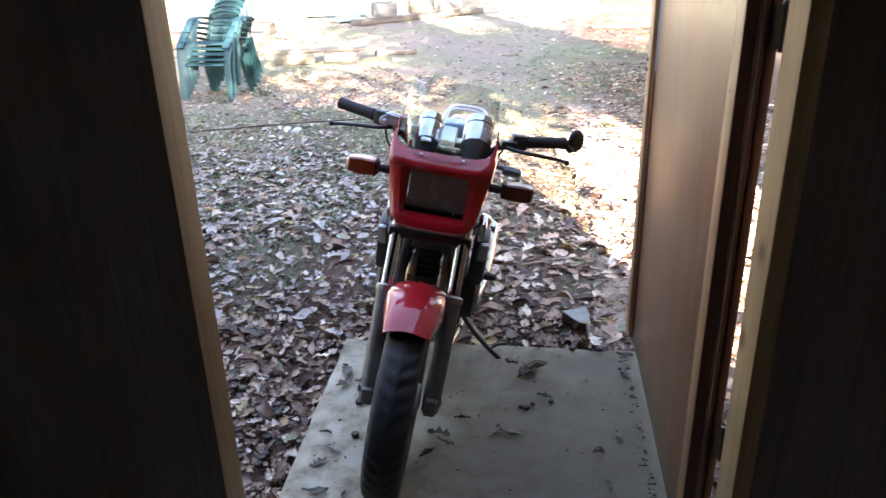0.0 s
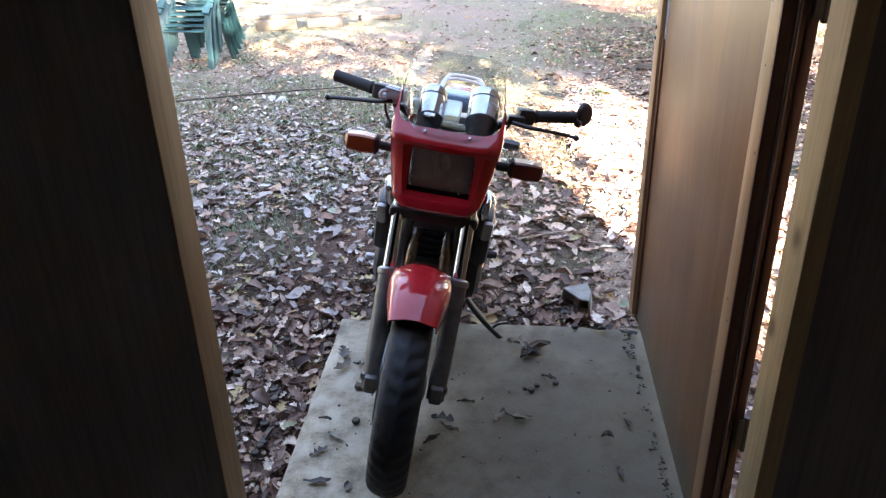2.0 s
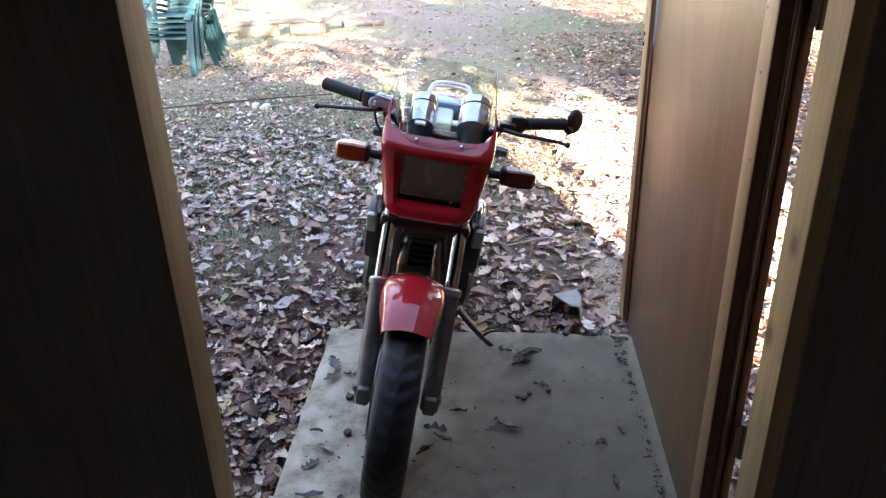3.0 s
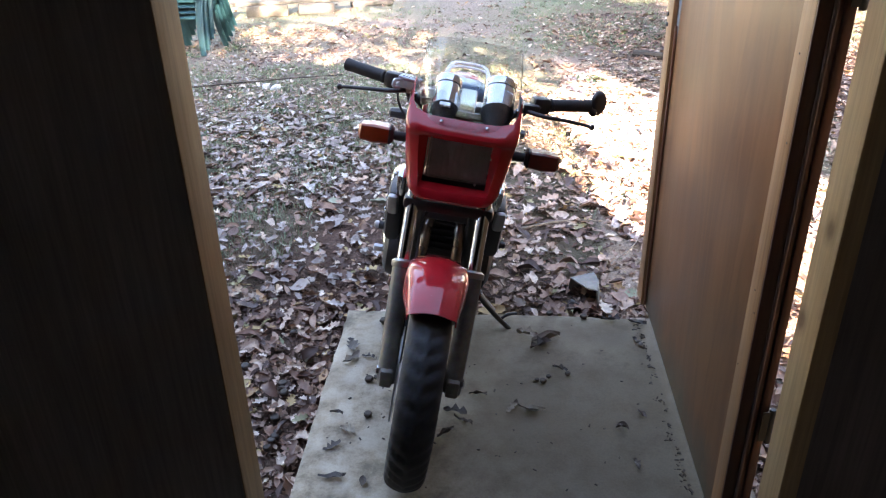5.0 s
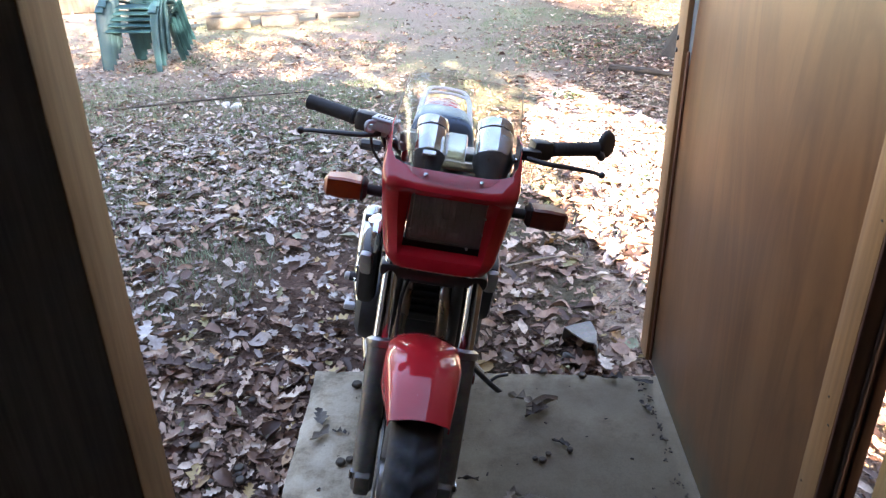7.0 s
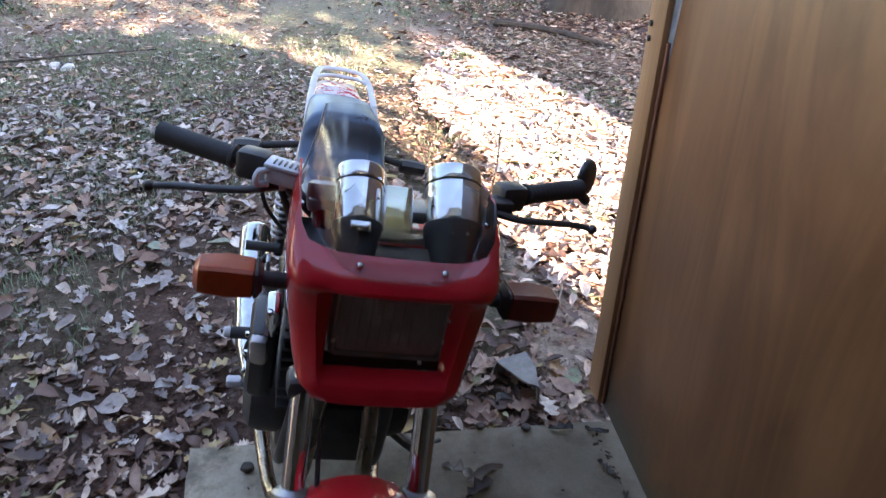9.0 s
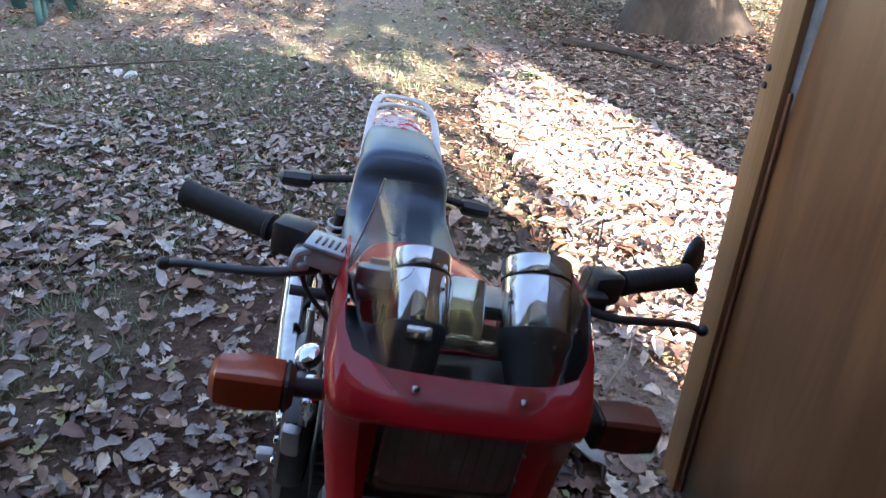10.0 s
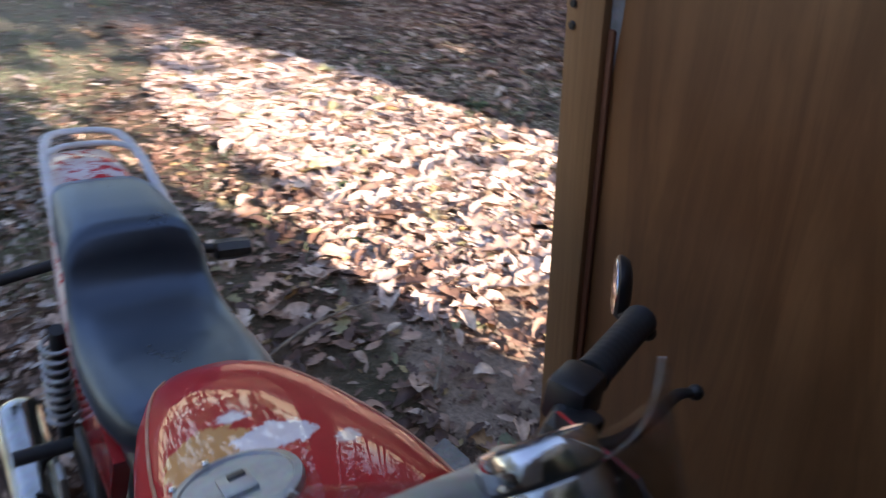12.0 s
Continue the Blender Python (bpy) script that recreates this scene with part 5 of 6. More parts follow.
def raw_mesh(name, co, quads):
    me = bpy.data.meshes.new(name)
    me.vertices.add(len(co))
    me.vertices.foreach_set("co", np.ascontiguousarray(co, np.float32).reshape(-1))
    n, k = quads.shape
    me.loops.add(n * k)
    me.loops.foreach_set("vertex_index", np.ascontiguousarray(quads, np.int32).reshape(-1))
    me.polygons.add(n)
    me.polygons.foreach_set("loop_start", np.arange(0, n * k, k, dtype=np.int32))
    me.update(calc_edges=True)
    me.validate()
    me.shade_smooth()
    return me


ground_me = grid_mesh("ground", axis_steps(-500, 500, -4.5, 5.0, 0.06, 1.16), axis_steps(-500, 600, -0.5, 9.0, 0.06, 1.16), ground_z)
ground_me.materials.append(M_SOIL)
ground = tagged(new("ground", ground_me), "bare leaf-strewn yard soil with thin grass", "ground", kind="structure")


# ---- fallen leaves ----
def leaf_template(kind, curl, bend, stations):
    """An oak, oblong or round leaf, one unit long, cupped and bent."""
    co, quads = [], []
    for i in range(stations + 1):
        f = i / stations
        if kind == "oak":
            w = 0.31 * math.sin(math.pi * min(1, f * 0.95 + 0.05)) ** 0.7 * (1.0 if i % 2 else 0.42)
        elif kind == "oblong":
            w = 0.17 * math.sin(math.pi * (f * 0.96 + 0.02)) ** 0.75
        else:
            w = 0.30 * math.sin(math.pi * (f * 0.96 + 0.02)) ** 0.6
        y = f - 0.5 + (0.035 if (kind == "oak" and i % 2) else 0)
        zc = bend * (2 * f - 1) ** 2
        for s in (-1, 0, 1):
            co.append((s * w, y, zc + abs(s) * curl * w * 2.0 + 0.05 * math.sin(5 * f + s) + 0.03 * math.sin(11 * f + 2.3 * s)))
    for i in range(stations):
        for s in (0, 1):
            a = i * 3 + s
            quads.append((a, a + 1, a + 4, a + 3))
    return np.array(co), np.array(quads)


LEAVES = [leaf_template("oak", 0.18, 0.10, 8), leaf_template("oak", 0.40, 0.07, 6), leaf_template("oblong", 0.30, 0.15, 5), leaf_template("oblong", 0.65, 0.08, 5),
          leaf_template("round", 0.2, 0.12, 5), leaf_template("round", 0.5, -0.10, 5)]


def on_pad(x, y, m=0.0):
    return (y < 1.556 + m) & (y > 0.2) & (x > -0.222 - 0.065 * (y - 0.4) - m) & (x < 1.03 + m)


def in_shed(x, y):
    return (y < 0.42) & (y > -3.6) & (x > -2.45) & (x < 1.8)


def rotations(rng, n, tilt):
    yaw, roll, pitch = rng.uniform(0, 2 * np.pi, n), rng.normal(0, tilt, n), rng.normal(0, tilt, n)
    cy, sy, cr, sr, cp, sp = np.cos(yaw), np.sin(yaw), np.cos(roll), np.sin(roll), np.cos(pitch), np.sin(pitch)
    Z = np.zeros(n)
    I = np.ones(n)
    A = np.stack([np.stack([cy, -sy, Z], 1), np.stack([sy, cy, Z], 1), np.stack([Z, Z, I], 1)], 1)
    B = np.stack([np.stack([cr, Z, sr], 1), np.stack([Z, I, Z], 1), np.stack([-sr, Z, cr], 1)], 1)
    C = np.stack([np.stack([I, Z, Z], 1), np.stack([Z, cp, -sp], 1), np.stack([Z, sp, cp], 1)], 1)
    return A @ B @ C


def scatter(rng, x0, x1, y0, y1, count, size, tilt, lift):
    xs, ys = rng.uniform(x0, x1, count), rng.uniform(y0, y1, count)
    keep = ~on_pad(xs, ys, 0.0) & ~in_shed(xs, ys)
    # patchy: thinner where grass and bare clay show
    dens = 0.8 + 0.25 * np.sin(1.3 * xs + 0.9 * ys) * np.sin(0.8 * ys - 1.1 * xs + 2) + 0.2 * np.sin(3.1 * xs + 1.0) * np.cos(2.7 * ys)
    dens *= 1 - 0.6 * np.clip((ys - 4.6) / 1.2, 0, 1) * np.clip((1.4 - xs) / 0.8, 0, 1)
    keep &= rng.uniform(0, 1, count) < dens
    # tilted litter thinned in the sunny patch, so fewer dark gaps show there
    sun_patch = (xs > 0.3) & (xs < 2.8) & (ys > 1.9) & (ys < 6.0)
    if tilt > 0.12:
        keep &= ~(sun_patch & (rng.uniform(0, 1, count) < 0.65))
    # leaves thinned inside the shed's shadow edge, to darken the shaded ground
    shed_shade = ys + 2.79 * xs < 5.03
    keep &= ~(shed_shade & (xs > 0.2) & (ys > 1.9) & (rng.uniform(0, 1, count) < 0.3))
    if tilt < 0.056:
        keep &= ~shed_shade
        # the sunlit-coloured leaves end along the trunk's shade
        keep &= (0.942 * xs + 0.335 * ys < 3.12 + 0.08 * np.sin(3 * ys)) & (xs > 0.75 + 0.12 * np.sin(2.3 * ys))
    # thinner litter on the trodden soil beside the pad and on the grassy side
    keep &= ~((ys < 2.6) & (rng.uniform(0, 1, count) < 0.18))
    keep &= ~((xs < -0.2) & (ys > 1.6) & (ys < 7) & (rng.uniform(0, 1, count) < 0.12))
    xs, ys = xs[keep], ys[keep]
    n = len(xs)
    s = np.minimum(size * rng.lognormal(0, 0.3, n), size * 1.55)
    z = ground_z(xs, ys) + lift * rng.uniform(0.1, 1, n) + s * 0.03
    return np.stack([xs, ys, z], 1), s, rotations(rng, n, tilt)


def litter(name, rng, zones, mat, label):
    cos, qs, base = [], [], 0
    for zone in zones:
        P, S, R = scatter(rng, *zone)
        pick = rng.choice(len(LEAVES), len(P), p=[0.27, 0.25, 0.2, 0.18, 0.05, 0.05])
        for k, (co, quads) in enumerate(LEAVES):
            m = pick == k
            if not m.any():
                continue
            W = np.einsum("nij,vj->nvi", R[m], co) * S[m][:, None, None] + P[m][:, None, :]
            n, v = W.shape[:2]
            cos.append(W.reshape(-1, 3))
            qs.append((quads[None] + (np.arange(n) * v)[:, None, None]).reshape(-1, 4) + base)
            base += n * v
    me = raw_mesh(name, np.concatenate(cos), np.concatenate(qs))
    me.materials.append(mat)
    return tagged(new(name, me), label, "leaf litter", kind="stuff")


rng = np.random.default_rng(7)
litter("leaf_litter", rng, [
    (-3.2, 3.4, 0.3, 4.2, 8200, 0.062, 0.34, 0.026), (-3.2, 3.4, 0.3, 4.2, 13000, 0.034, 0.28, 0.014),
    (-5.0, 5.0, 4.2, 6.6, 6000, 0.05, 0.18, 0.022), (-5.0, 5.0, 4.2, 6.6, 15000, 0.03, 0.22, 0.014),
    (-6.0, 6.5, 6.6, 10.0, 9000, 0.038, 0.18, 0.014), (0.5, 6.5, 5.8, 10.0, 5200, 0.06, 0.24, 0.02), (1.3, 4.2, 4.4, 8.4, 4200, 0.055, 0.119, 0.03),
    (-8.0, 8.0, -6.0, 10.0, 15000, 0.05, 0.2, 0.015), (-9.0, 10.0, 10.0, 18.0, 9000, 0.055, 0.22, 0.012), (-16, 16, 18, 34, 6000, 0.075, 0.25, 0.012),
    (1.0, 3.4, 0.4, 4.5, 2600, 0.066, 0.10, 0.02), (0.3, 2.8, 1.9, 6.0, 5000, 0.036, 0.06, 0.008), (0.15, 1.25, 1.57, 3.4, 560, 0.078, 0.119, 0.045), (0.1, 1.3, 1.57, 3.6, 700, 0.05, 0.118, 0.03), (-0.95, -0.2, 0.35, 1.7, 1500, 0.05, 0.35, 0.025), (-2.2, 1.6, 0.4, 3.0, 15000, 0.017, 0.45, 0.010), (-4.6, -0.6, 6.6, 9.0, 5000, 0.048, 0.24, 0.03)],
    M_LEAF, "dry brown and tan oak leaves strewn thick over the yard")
litter("leaf_litter", rng, [(-4.0, 0.2, 1.8, 7.0, 10000, 0.044, 0.26, 0.036), (-3.0, -0.3, 1.6, 4.6, 1500, 0.075, 0.2, 0.04)],
    M_WEATHERED, "weathered grey-brown leaves over the thin grass")
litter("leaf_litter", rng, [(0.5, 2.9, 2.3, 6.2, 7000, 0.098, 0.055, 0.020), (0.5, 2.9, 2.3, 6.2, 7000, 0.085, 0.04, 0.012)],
    M_LEAFSUNLIT, "pale leaves lying flat in the sunny strip, sunlight in their colour")

# single leaves close to the camera's way
leaf_meshes = []
for k, (co, quads) in enumerate(LEAVES):
    me = raw_mesh("leaf", co, quads)
    me.materials.append(M_LEAF1)
    leaf_meshes.append(me)
P, S, R = scatter(rng, -1.7, 1.9, 0.9, 3.4, 560, 0.08, 0.22, 0.036)
for p, s, r in list(zip(P, np.minimum(S, 0.105), R))[:300]:
    lf = new("leaf", leaf_meshes[int(rng.choice(len(leaf_meshes), p=[0.32, 0.28, 0.17, 0.15, 0.04, 0.04]))])
    lf.parent = ground
    lf.matrix_world = Matrix.LocRotScale(Vector(p), Matrix(r.tolist()).to_quaternion(), (s, s, s))


# ---- thin grass ----
def grass():
    g = np.random.default_rng(11)
    cos, qs, base = [], [], 0
    for x0, x1, y0, y1, tufts in ((-4.0, -0.7, 1.9, 6.5, 2100), (-1.2, 0.3, 3.2, 6.5, 420), (-6, 1, 6.5, 11, 500), (0.3, 6, 7.0, 12, 1500), (-10, 10, 12, 20, 500), (0.6, 2.6, 2.6, 5.0, 130)):
        cx, cy = g.uniform(x0, x1, tufts), g.uniform(y0, y1, tufts)
        n = 14
        bx = (cx[:, None] + g.normal(0, 0.045, (tufts, n))).reshape(-1)
        by = (cy[:, None] + g.normal(0, 0.045, (tufts, n))).reshape(-1)
        h = g.uniform(0.02, 0.065, len(bx))
        a = g.uniform(0, 2 * np.pi, len(bx))
        lean = g.uniform(0.1, 0.9, len(bx)) * h
        w = 0.0022
        z = ground_z(bx, by) + 0.004
        dx, dy = np.cos(a), np.sin(a)
        rows = []
        for f, ww in ((0.0, 1.0), (0.55, 0.8), (1.0, 0.12)):
            px, py, pz = bx + dx * lean * f * f, by + dy * lean * f * f, z + h * f * (1 - 0.25 * f)
            rows.append(np.stack([px - dy * w * ww, py + dx * w * ww, pz], 1))
            rows.append(np.stack([px + dy * w * ww, py - dx * w * ww, pz], 1))
        co = np.stack(rows, 1)
        m = len(bx)
        quads = np.array([(0, 1, 3, 2), (2, 3, 5, 4)])
        cos.append(co.reshape(-1, 3))
        qs.append((quads[None] + (np.arange(m) * 6)[:, None, None]).reshape(-1, 4) + base)
        base += m * 6
    me = raw_mesh("grass", np.concatenate(cos), np.concatenate(qs))
    me.materials.append(M_GRASS)
    tagged(new("grass", me), "sparse short green grass between the leaves", "grass", kind="stuff")


grass()


def straw():
    """Pale dry grass lying flat among the leaves."""
    g = np.random.default_rng(17)
    n = 5200
    bx, by = np.concatenate([g.uniform(1.0, 2.8, n), g.uniform(-3.0, 0.4, n // 2)]), np.concatenate([g.uniform(2.6, 6.5, n), g.uniform(3.0, 8.5, n // 2)])
    m = len(bx)
    a, ln, w = g.uniform(0, 2 * np.pi, m), g.uniform(0.03, 0.10, m), 0.0013
    z = ground_z(bx, by) + g.uniform(0.012, 0.035, m)
    dx, dy = np.cos(a), np.sin(a)
    rows = []
    for f, ww in ((0.0, 1.0), (0.5, 1.0), (1.0, 0.3)):
        px, py, pz = bx + dx * ln * f - dy * ln * 0.2 * f * f, by + dy * ln * f + dx * ln * 0.2 * f * f, z + 0.02 * f * (1 - f)
        rows.append(np.stack([px - dy * w * ww, py + dx * w * ww, pz], 1))
        rows.append(np.stack([px + dy * w * ww, py - dx * w * ww, pz + 0.001], 1))
    co = np.stack(rows, 1).reshape(-1, 3)
    quads = np.array([(0, 1, 3, 2), (2, 3, 5, 4)])
    me = raw_mesh("straw", co, (quads[None] + (np.arange(m) * 6)[:, None, None]).reshape(-1, 4))
    me.materials.append(M_STRAW)
    tagged(new("straw", me), "pale dry grass stalks lying among the leaves", "straw", kind="stuff")


straw()


def weed(x, y, size, seed, n=30):
    """A low clump of green leaves on short stalks."""
    r = random.Random(seed)
    w = thing("weed", "low clump of green weeds growing through the leaves", "weed", pose(x, y, float(ground_z(x, y))), "weeds in the yard")
    g = np.random.default_rng(seed)
    co, quads = LEAVES[4]
    P = np.stack([g.normal(0, size * 0.45, n), g.normal(0, size * 0.45, n), g.uniform(0.02, size * 0.55, n)], 1)
    S = g.uniform(0.02, 0.05, n)
    W = np.einsum("nij,vj->nvi", rotations(g, n, 0.5), co) * S[:, None, None] + P[:, None, :]
    me = raw_mesh("leaves", W.reshape(-1, 3), (quads[None] + (np.arange(n) * len(co))[:, None, None]).reshape(-1, 4))
    me.materials.append(M_WEED)
    lv = new("leaves", me)
    lv.parent = w
    bm = bmesh.new()
    for k in range(0, n, 3):
        tube([(P[k][0] * 0.3, P[k][1] * 0.3, -0.01), tuple(P[k])], 0.0018, 5, 1, bm=bm)
    part("stalks", bm, M_WEED, w)


for k, (x, y, sz) in enumerate(((1.55, 7.6, 0.26), (1.9, 7.95, 0.3), (1.2, 7.95, 0.22), (1.05, 5.68, 0.14), (2.05, 3.75, 0.08), (1.08, 3.32, 0.07), (0.96, 2.86, 0.06), (1.30, 3.62, 0.06), (-3.3, 6.9, 0.2), (-2.9, 7.3, 0.16), (-1.9, 3.9, 0.1), (-2.4, 4.4, 0.12), (-1.5, 4.6, 0.08))):
    weed(x, y, sz, 40 + k)


# ---- things on the pad ----
def pad_leaf(x, y, kind, size, yaw, tone):
    co, quads = LEAVES[kind]
    co = co * np.array((1.0, 1.0, 0.75 if kind == 0 else 1.1))
    crumple = np.random.default_rng(100 + tone)
    co = co * np.array((crumple.uniform(0.65, 0.95), 1.0, 1.0)) + crumple.normal(0, 1, co.shape) * np.array((0.025, 0.02, 0.035))
    size *= 0.86
    me = raw_mesh("fallen_leaf", co, quads)
    me.materials.append(M_LEAFDARK)
    low = float((co[:, 2] * size).min())
    lf = new("fallen_leaf", me)
    lf.matrix_world = Matrix.LocRotScale((x, y, pad_z(y) - low + 0.004), Euler((0, 0, radians(yaw))), (size, size, size))
    names = {0: "lobed brown oak leaf curled on the concrete", 1: "small crumpled brown leaf on the concrete", 2: "narrow dry brown leaf on the concrete", 3: "rolled dark brown leaf on the concrete", 4: "pale cupped leaf on the concrete", 5: "dark crumpled leaf on the concrete"}
    tagged(lf, names[kind], "leaf", "leaves on the pad")


PAD_LEAVES = [(-0.215, 1.27, 0, 0.11, 20), (-0.20, 1.18, 2, 0.10, -30), (-0.145, 1.20, 1, 0.06, 70), (-0.183, 0.874, 3, 0.05, 80), (-0.13, 0.79, 1, 0.07, 60), (-0.16, 0.72, 0, 0.07, 130),
              (-0.13, 0.59, 2, 0.09, 95), (-0.04, 0.58, 4, 0.05, 10), (0.42, 1.38, 1, 0.10, 60), (0.49, 1.36, 3, 0.13, 110), (0.47, 1.32, 1, 0.10, 120), (0.53, 1.17, 1, 0.07, 60), (0.257, 1.006, 3, 0.07, 85),
              (0.37, 0.94, 0, 0.08, 150), (0.43, 0.93, 2, 0.10, 75), (0.19, 0.90, 1, 0.09, 75), (0.22, 0.86, 2, 0.08, 60), (0.17, 0.80, 3, 0.07, 130), (0.70, 0.857, 5, 0.045, 80),
              (0.77, 0.93, 3, 0.05, 30), (0.72, 0.70, 1, 0.05, 10), (0.84, 1.50, 2, 0.08, 70), (0.74, 1.52, 1, 0.08, 80), (0.82, 1.36, 0, 0.07, 20)]
for i, (x, y, k, s, a) in enumerate(PAD_LEAVES):
    pad_leaf(x, y, k, s, a, i)


def husk(x, y, r, tilt, z=None, where="concrete", group="nut husks on the pad"):
    bm = bmesh.new()
    bmesh.ops.create_icosphere(bm, subdivisions=3, radius=r)
    for v in bm.verts:
        v.co *= 1 + 0.14 * noise.noise(v.co * (1.4 / r) + Vector((x * 9, y * 9, 0)))
        v.co.z *= 0.82
        if v.co.z > r * 0.5:
            v.co.z -= (v.co.z - r * 0.5) * 1.1
    lo = min(v.co.z for v in bm.verts)
    ob = part("nut_husk", bm, M_NUT, angle=60)
    ob.matrix_world = pose(x, y, (pad_z(y) if z is None else z) - lo - 0.001, 0, 0, tilt)
    tagged(ob, "dark split nut husk on the " + where, "nut", group)


for x, y, r, a in ((-0.13, 1.45, 0.017, 0), (-0.082, 0.871, 0.013, 40), (-0.115, 1.06, 0.015, 80), (-0.09, 1.075, 0.012, 10), (0.47, 1.09, 0.012, 30), (0.45, 1.10, 0.008, 60), (0.49, 1.12, 0.009, 20), (0.555, 1.14, 0.010, 90), (0.64, 1.53, 0.014, 50), (0.51, 1.55, 0.013, 15)):
    husk(x, y, r, a)
nut_rng = random.Random(9)
for k in range(16):
    x, y = nut_rng.uniform(-0.62, -0.34), nut_rng.uniform(0.75, 1.45)
    husk(x, y, nut_rng.uniform(0.011, 0.017), 40 * k, float(ground_z(x, y)) + 0.012, "soil", "nut husks beside the pad")


def pad_crumbs():
    """Swept-up bits of bark and leaf along the foot of the door."""
    r = random.Random(21)
    bm = bmesh.new()
    for k in range(190):
        if k < 120:
            y = r.uniform(0.5, 1.53)
            x = 0.852 - abs(r.gauss(0, 0.014))
        else:
            x, y = r.uniform(-0.2, 0.8), r.uniform(0.45, 1.5)
        s = r.uniform(0.001, 0.006) if k < 120 else r.uniform(0.0015, 0.005)
        add_box(bm, (s * 2.2, s, s * 0.5), (x, y, pad_z(y) + s * 0.3 + 0.002), 0, rot(r.uniform(-20, 20), r.uniform(-20, 20), r.uniform(0, 180)))
    tagged(part("leaf_crumbs", bm, M_NUT), "dark crumbs of bark and leaf on the concrete", "debris", kind="stuff")


pad_crumbs()


def stone(name, x, y, size, seed, label, mat, squash=0.6):
    bm = bmesh.new()
    bmesh.ops.create_icosphere(bm, subdivisions=2, radius=1.0)
    for v in bm.verts:
        n = noise.noise(v.co * 0.9 + Vector((seed, 0, 0))) * 0.5 + noise.noise(v.co * 2.6 + Vector((0, seed, 0))) * 0.16
        v.co *= 1 + n
        v.co.z = min(v.co.z, 0.55 + 0.5 * v.co.x)
        v.co.y = max(min(v.co.y, 0.7 - 0.3 * v.co.x), -0.75)
        v.co.x *= size[0]
        v.co.y *= size[1]
        v.co.z *= size[2]
    ob = part(name, bm, mat, angle=28)
    ob.matrix_world = pose(x, y, float(ground_z(x, y)) + size[2] * squash, 8, -10, seed * 40)
    tagged(ob, label, "stone")


def tile_shard():
    """A bent shard standing like a small roof: a pale top, a back and one flank, open towards the pad's middle."""
    bm = bmesh.new()
    top = [(0.606, 1.812, -0.006), (0.704, 1.828, 0.012), (0.712, 1.742, 0.020), (0.697, 1.640, 0.030), (0.672, 1.664, 0.022), (0.640, 1.735, 0.006)]
    back = [(0.598, 1.826, -0.095), (0.716, 1.846, -0.095)]
    flank = [(0.730, 1.745, -0.095), (0.712, 1.655, -0.095)]

    def sheet(points, thick):
        c = [Vector(p) for p in points]
        n = (c[1] - c[0]).cross(c[2] - c[0]).normalized() * thick
        lo, hi = [bm.verts.new(p - n) for p in c], [bm.verts.new(p + n) for p in c]
        bm.faces.new(lo[::-1])
        bm.faces.new(hi)
        for a in range(len(c)):
            e = (a + 1) % len(c)
            bm.faces.new((lo[a], lo[e], hi[e], hi[a]))

    sheet([top[0], top[1], top[5]], 0.003)
    sheet([top[1], top[2], top[4], top[5]], 0.003)
    sheet([top[2], top[3], top[4]], 0.003)
    sheet([top[0], back[0], back[1], top[1]], 0.003)
    sheet([top[1], back[1], flank[0], top[2]], 0.003)
    sheet([top[2], flank[0], flank[1], top[3]], 0.003)
    bmesh.ops.recalc_face_normals(bm, faces=bm.faces)
    bmesh.ops.subdivide_edges(bm, edges=[e for e in bm.edges if e.calc_length() > 0.03], cuts=2, use_grid_fill=True)
    for v in bm.verts:
        v.co += Vector((noise.noise(v.co * 40), noise.noise(v.co * 40 + Vector((5, 0, 0))), noise.noise(v.co * 40 + Vector((0, 9, 0))))) * 0.0025
    tagged(part("tile_shard", bm, M_CHUNK, angle=25), "bent broken shard of pale grey tile beside the concrete pad", "tile shard")


tile_shard()
stone("stone", -1.93, 5.52, (0.045, 0.05, 0.035), 7.0, "small white stone on the leaves", M_WHITE)
stone("stone", -1.83, 5.47, (0.05, 0.045, 0.035), 9.0, "small white stone on the leaves", M_WHITE)
stone("stone", 0.62, 1.72, (0.03, 0.03, 0.022), 5.0, "small stone beside the concrete pad", M_STONE)


def stick(points, r, label, mat=None):
    ps = [(x, y, float(ground_z(x, y)) + 0.028 + dz) for x, y, dz in points]
    bm = tube(ps, lambda q: r * (1.15 - 0.6 * q + 0.1 * math.sin(q * 19)), 8, 5)
    tagged(part("stick", bm, mat or M_STICK), label, "stick", "sticks on the ground")


stick([(-2.9, 5.35, 0), (-2.0, 5.66, 0.01), (-1.3, 5.9, 0.005)], 0.009, "long thin grey fallen stick on the leaves", M_BARK)
stick([(0.40, 2.42, 0.0), (0.62, 2.50, 0.02), (0.85, 2.52, 0.01)], 0.006, "pale dry twig on the leaves")
stick([(0.80, 2.05, 0.0), (0.92, 2.2, 0.015), (0.98, 2.36, 0.0)], 0.004, "thin pale twig on the leaves")
stick([(1.6, 6.95, 0.0), (2.0, 6.5, 0.03), (2.45, 5.98, 0.0)], 0.035, "thick grey branch lying on the ground", M_BARK)
stick([(1.75, 3.25, 0.0), (1.95, 3.42, 0.02)], 0.008, "short pale stick on the leaves")


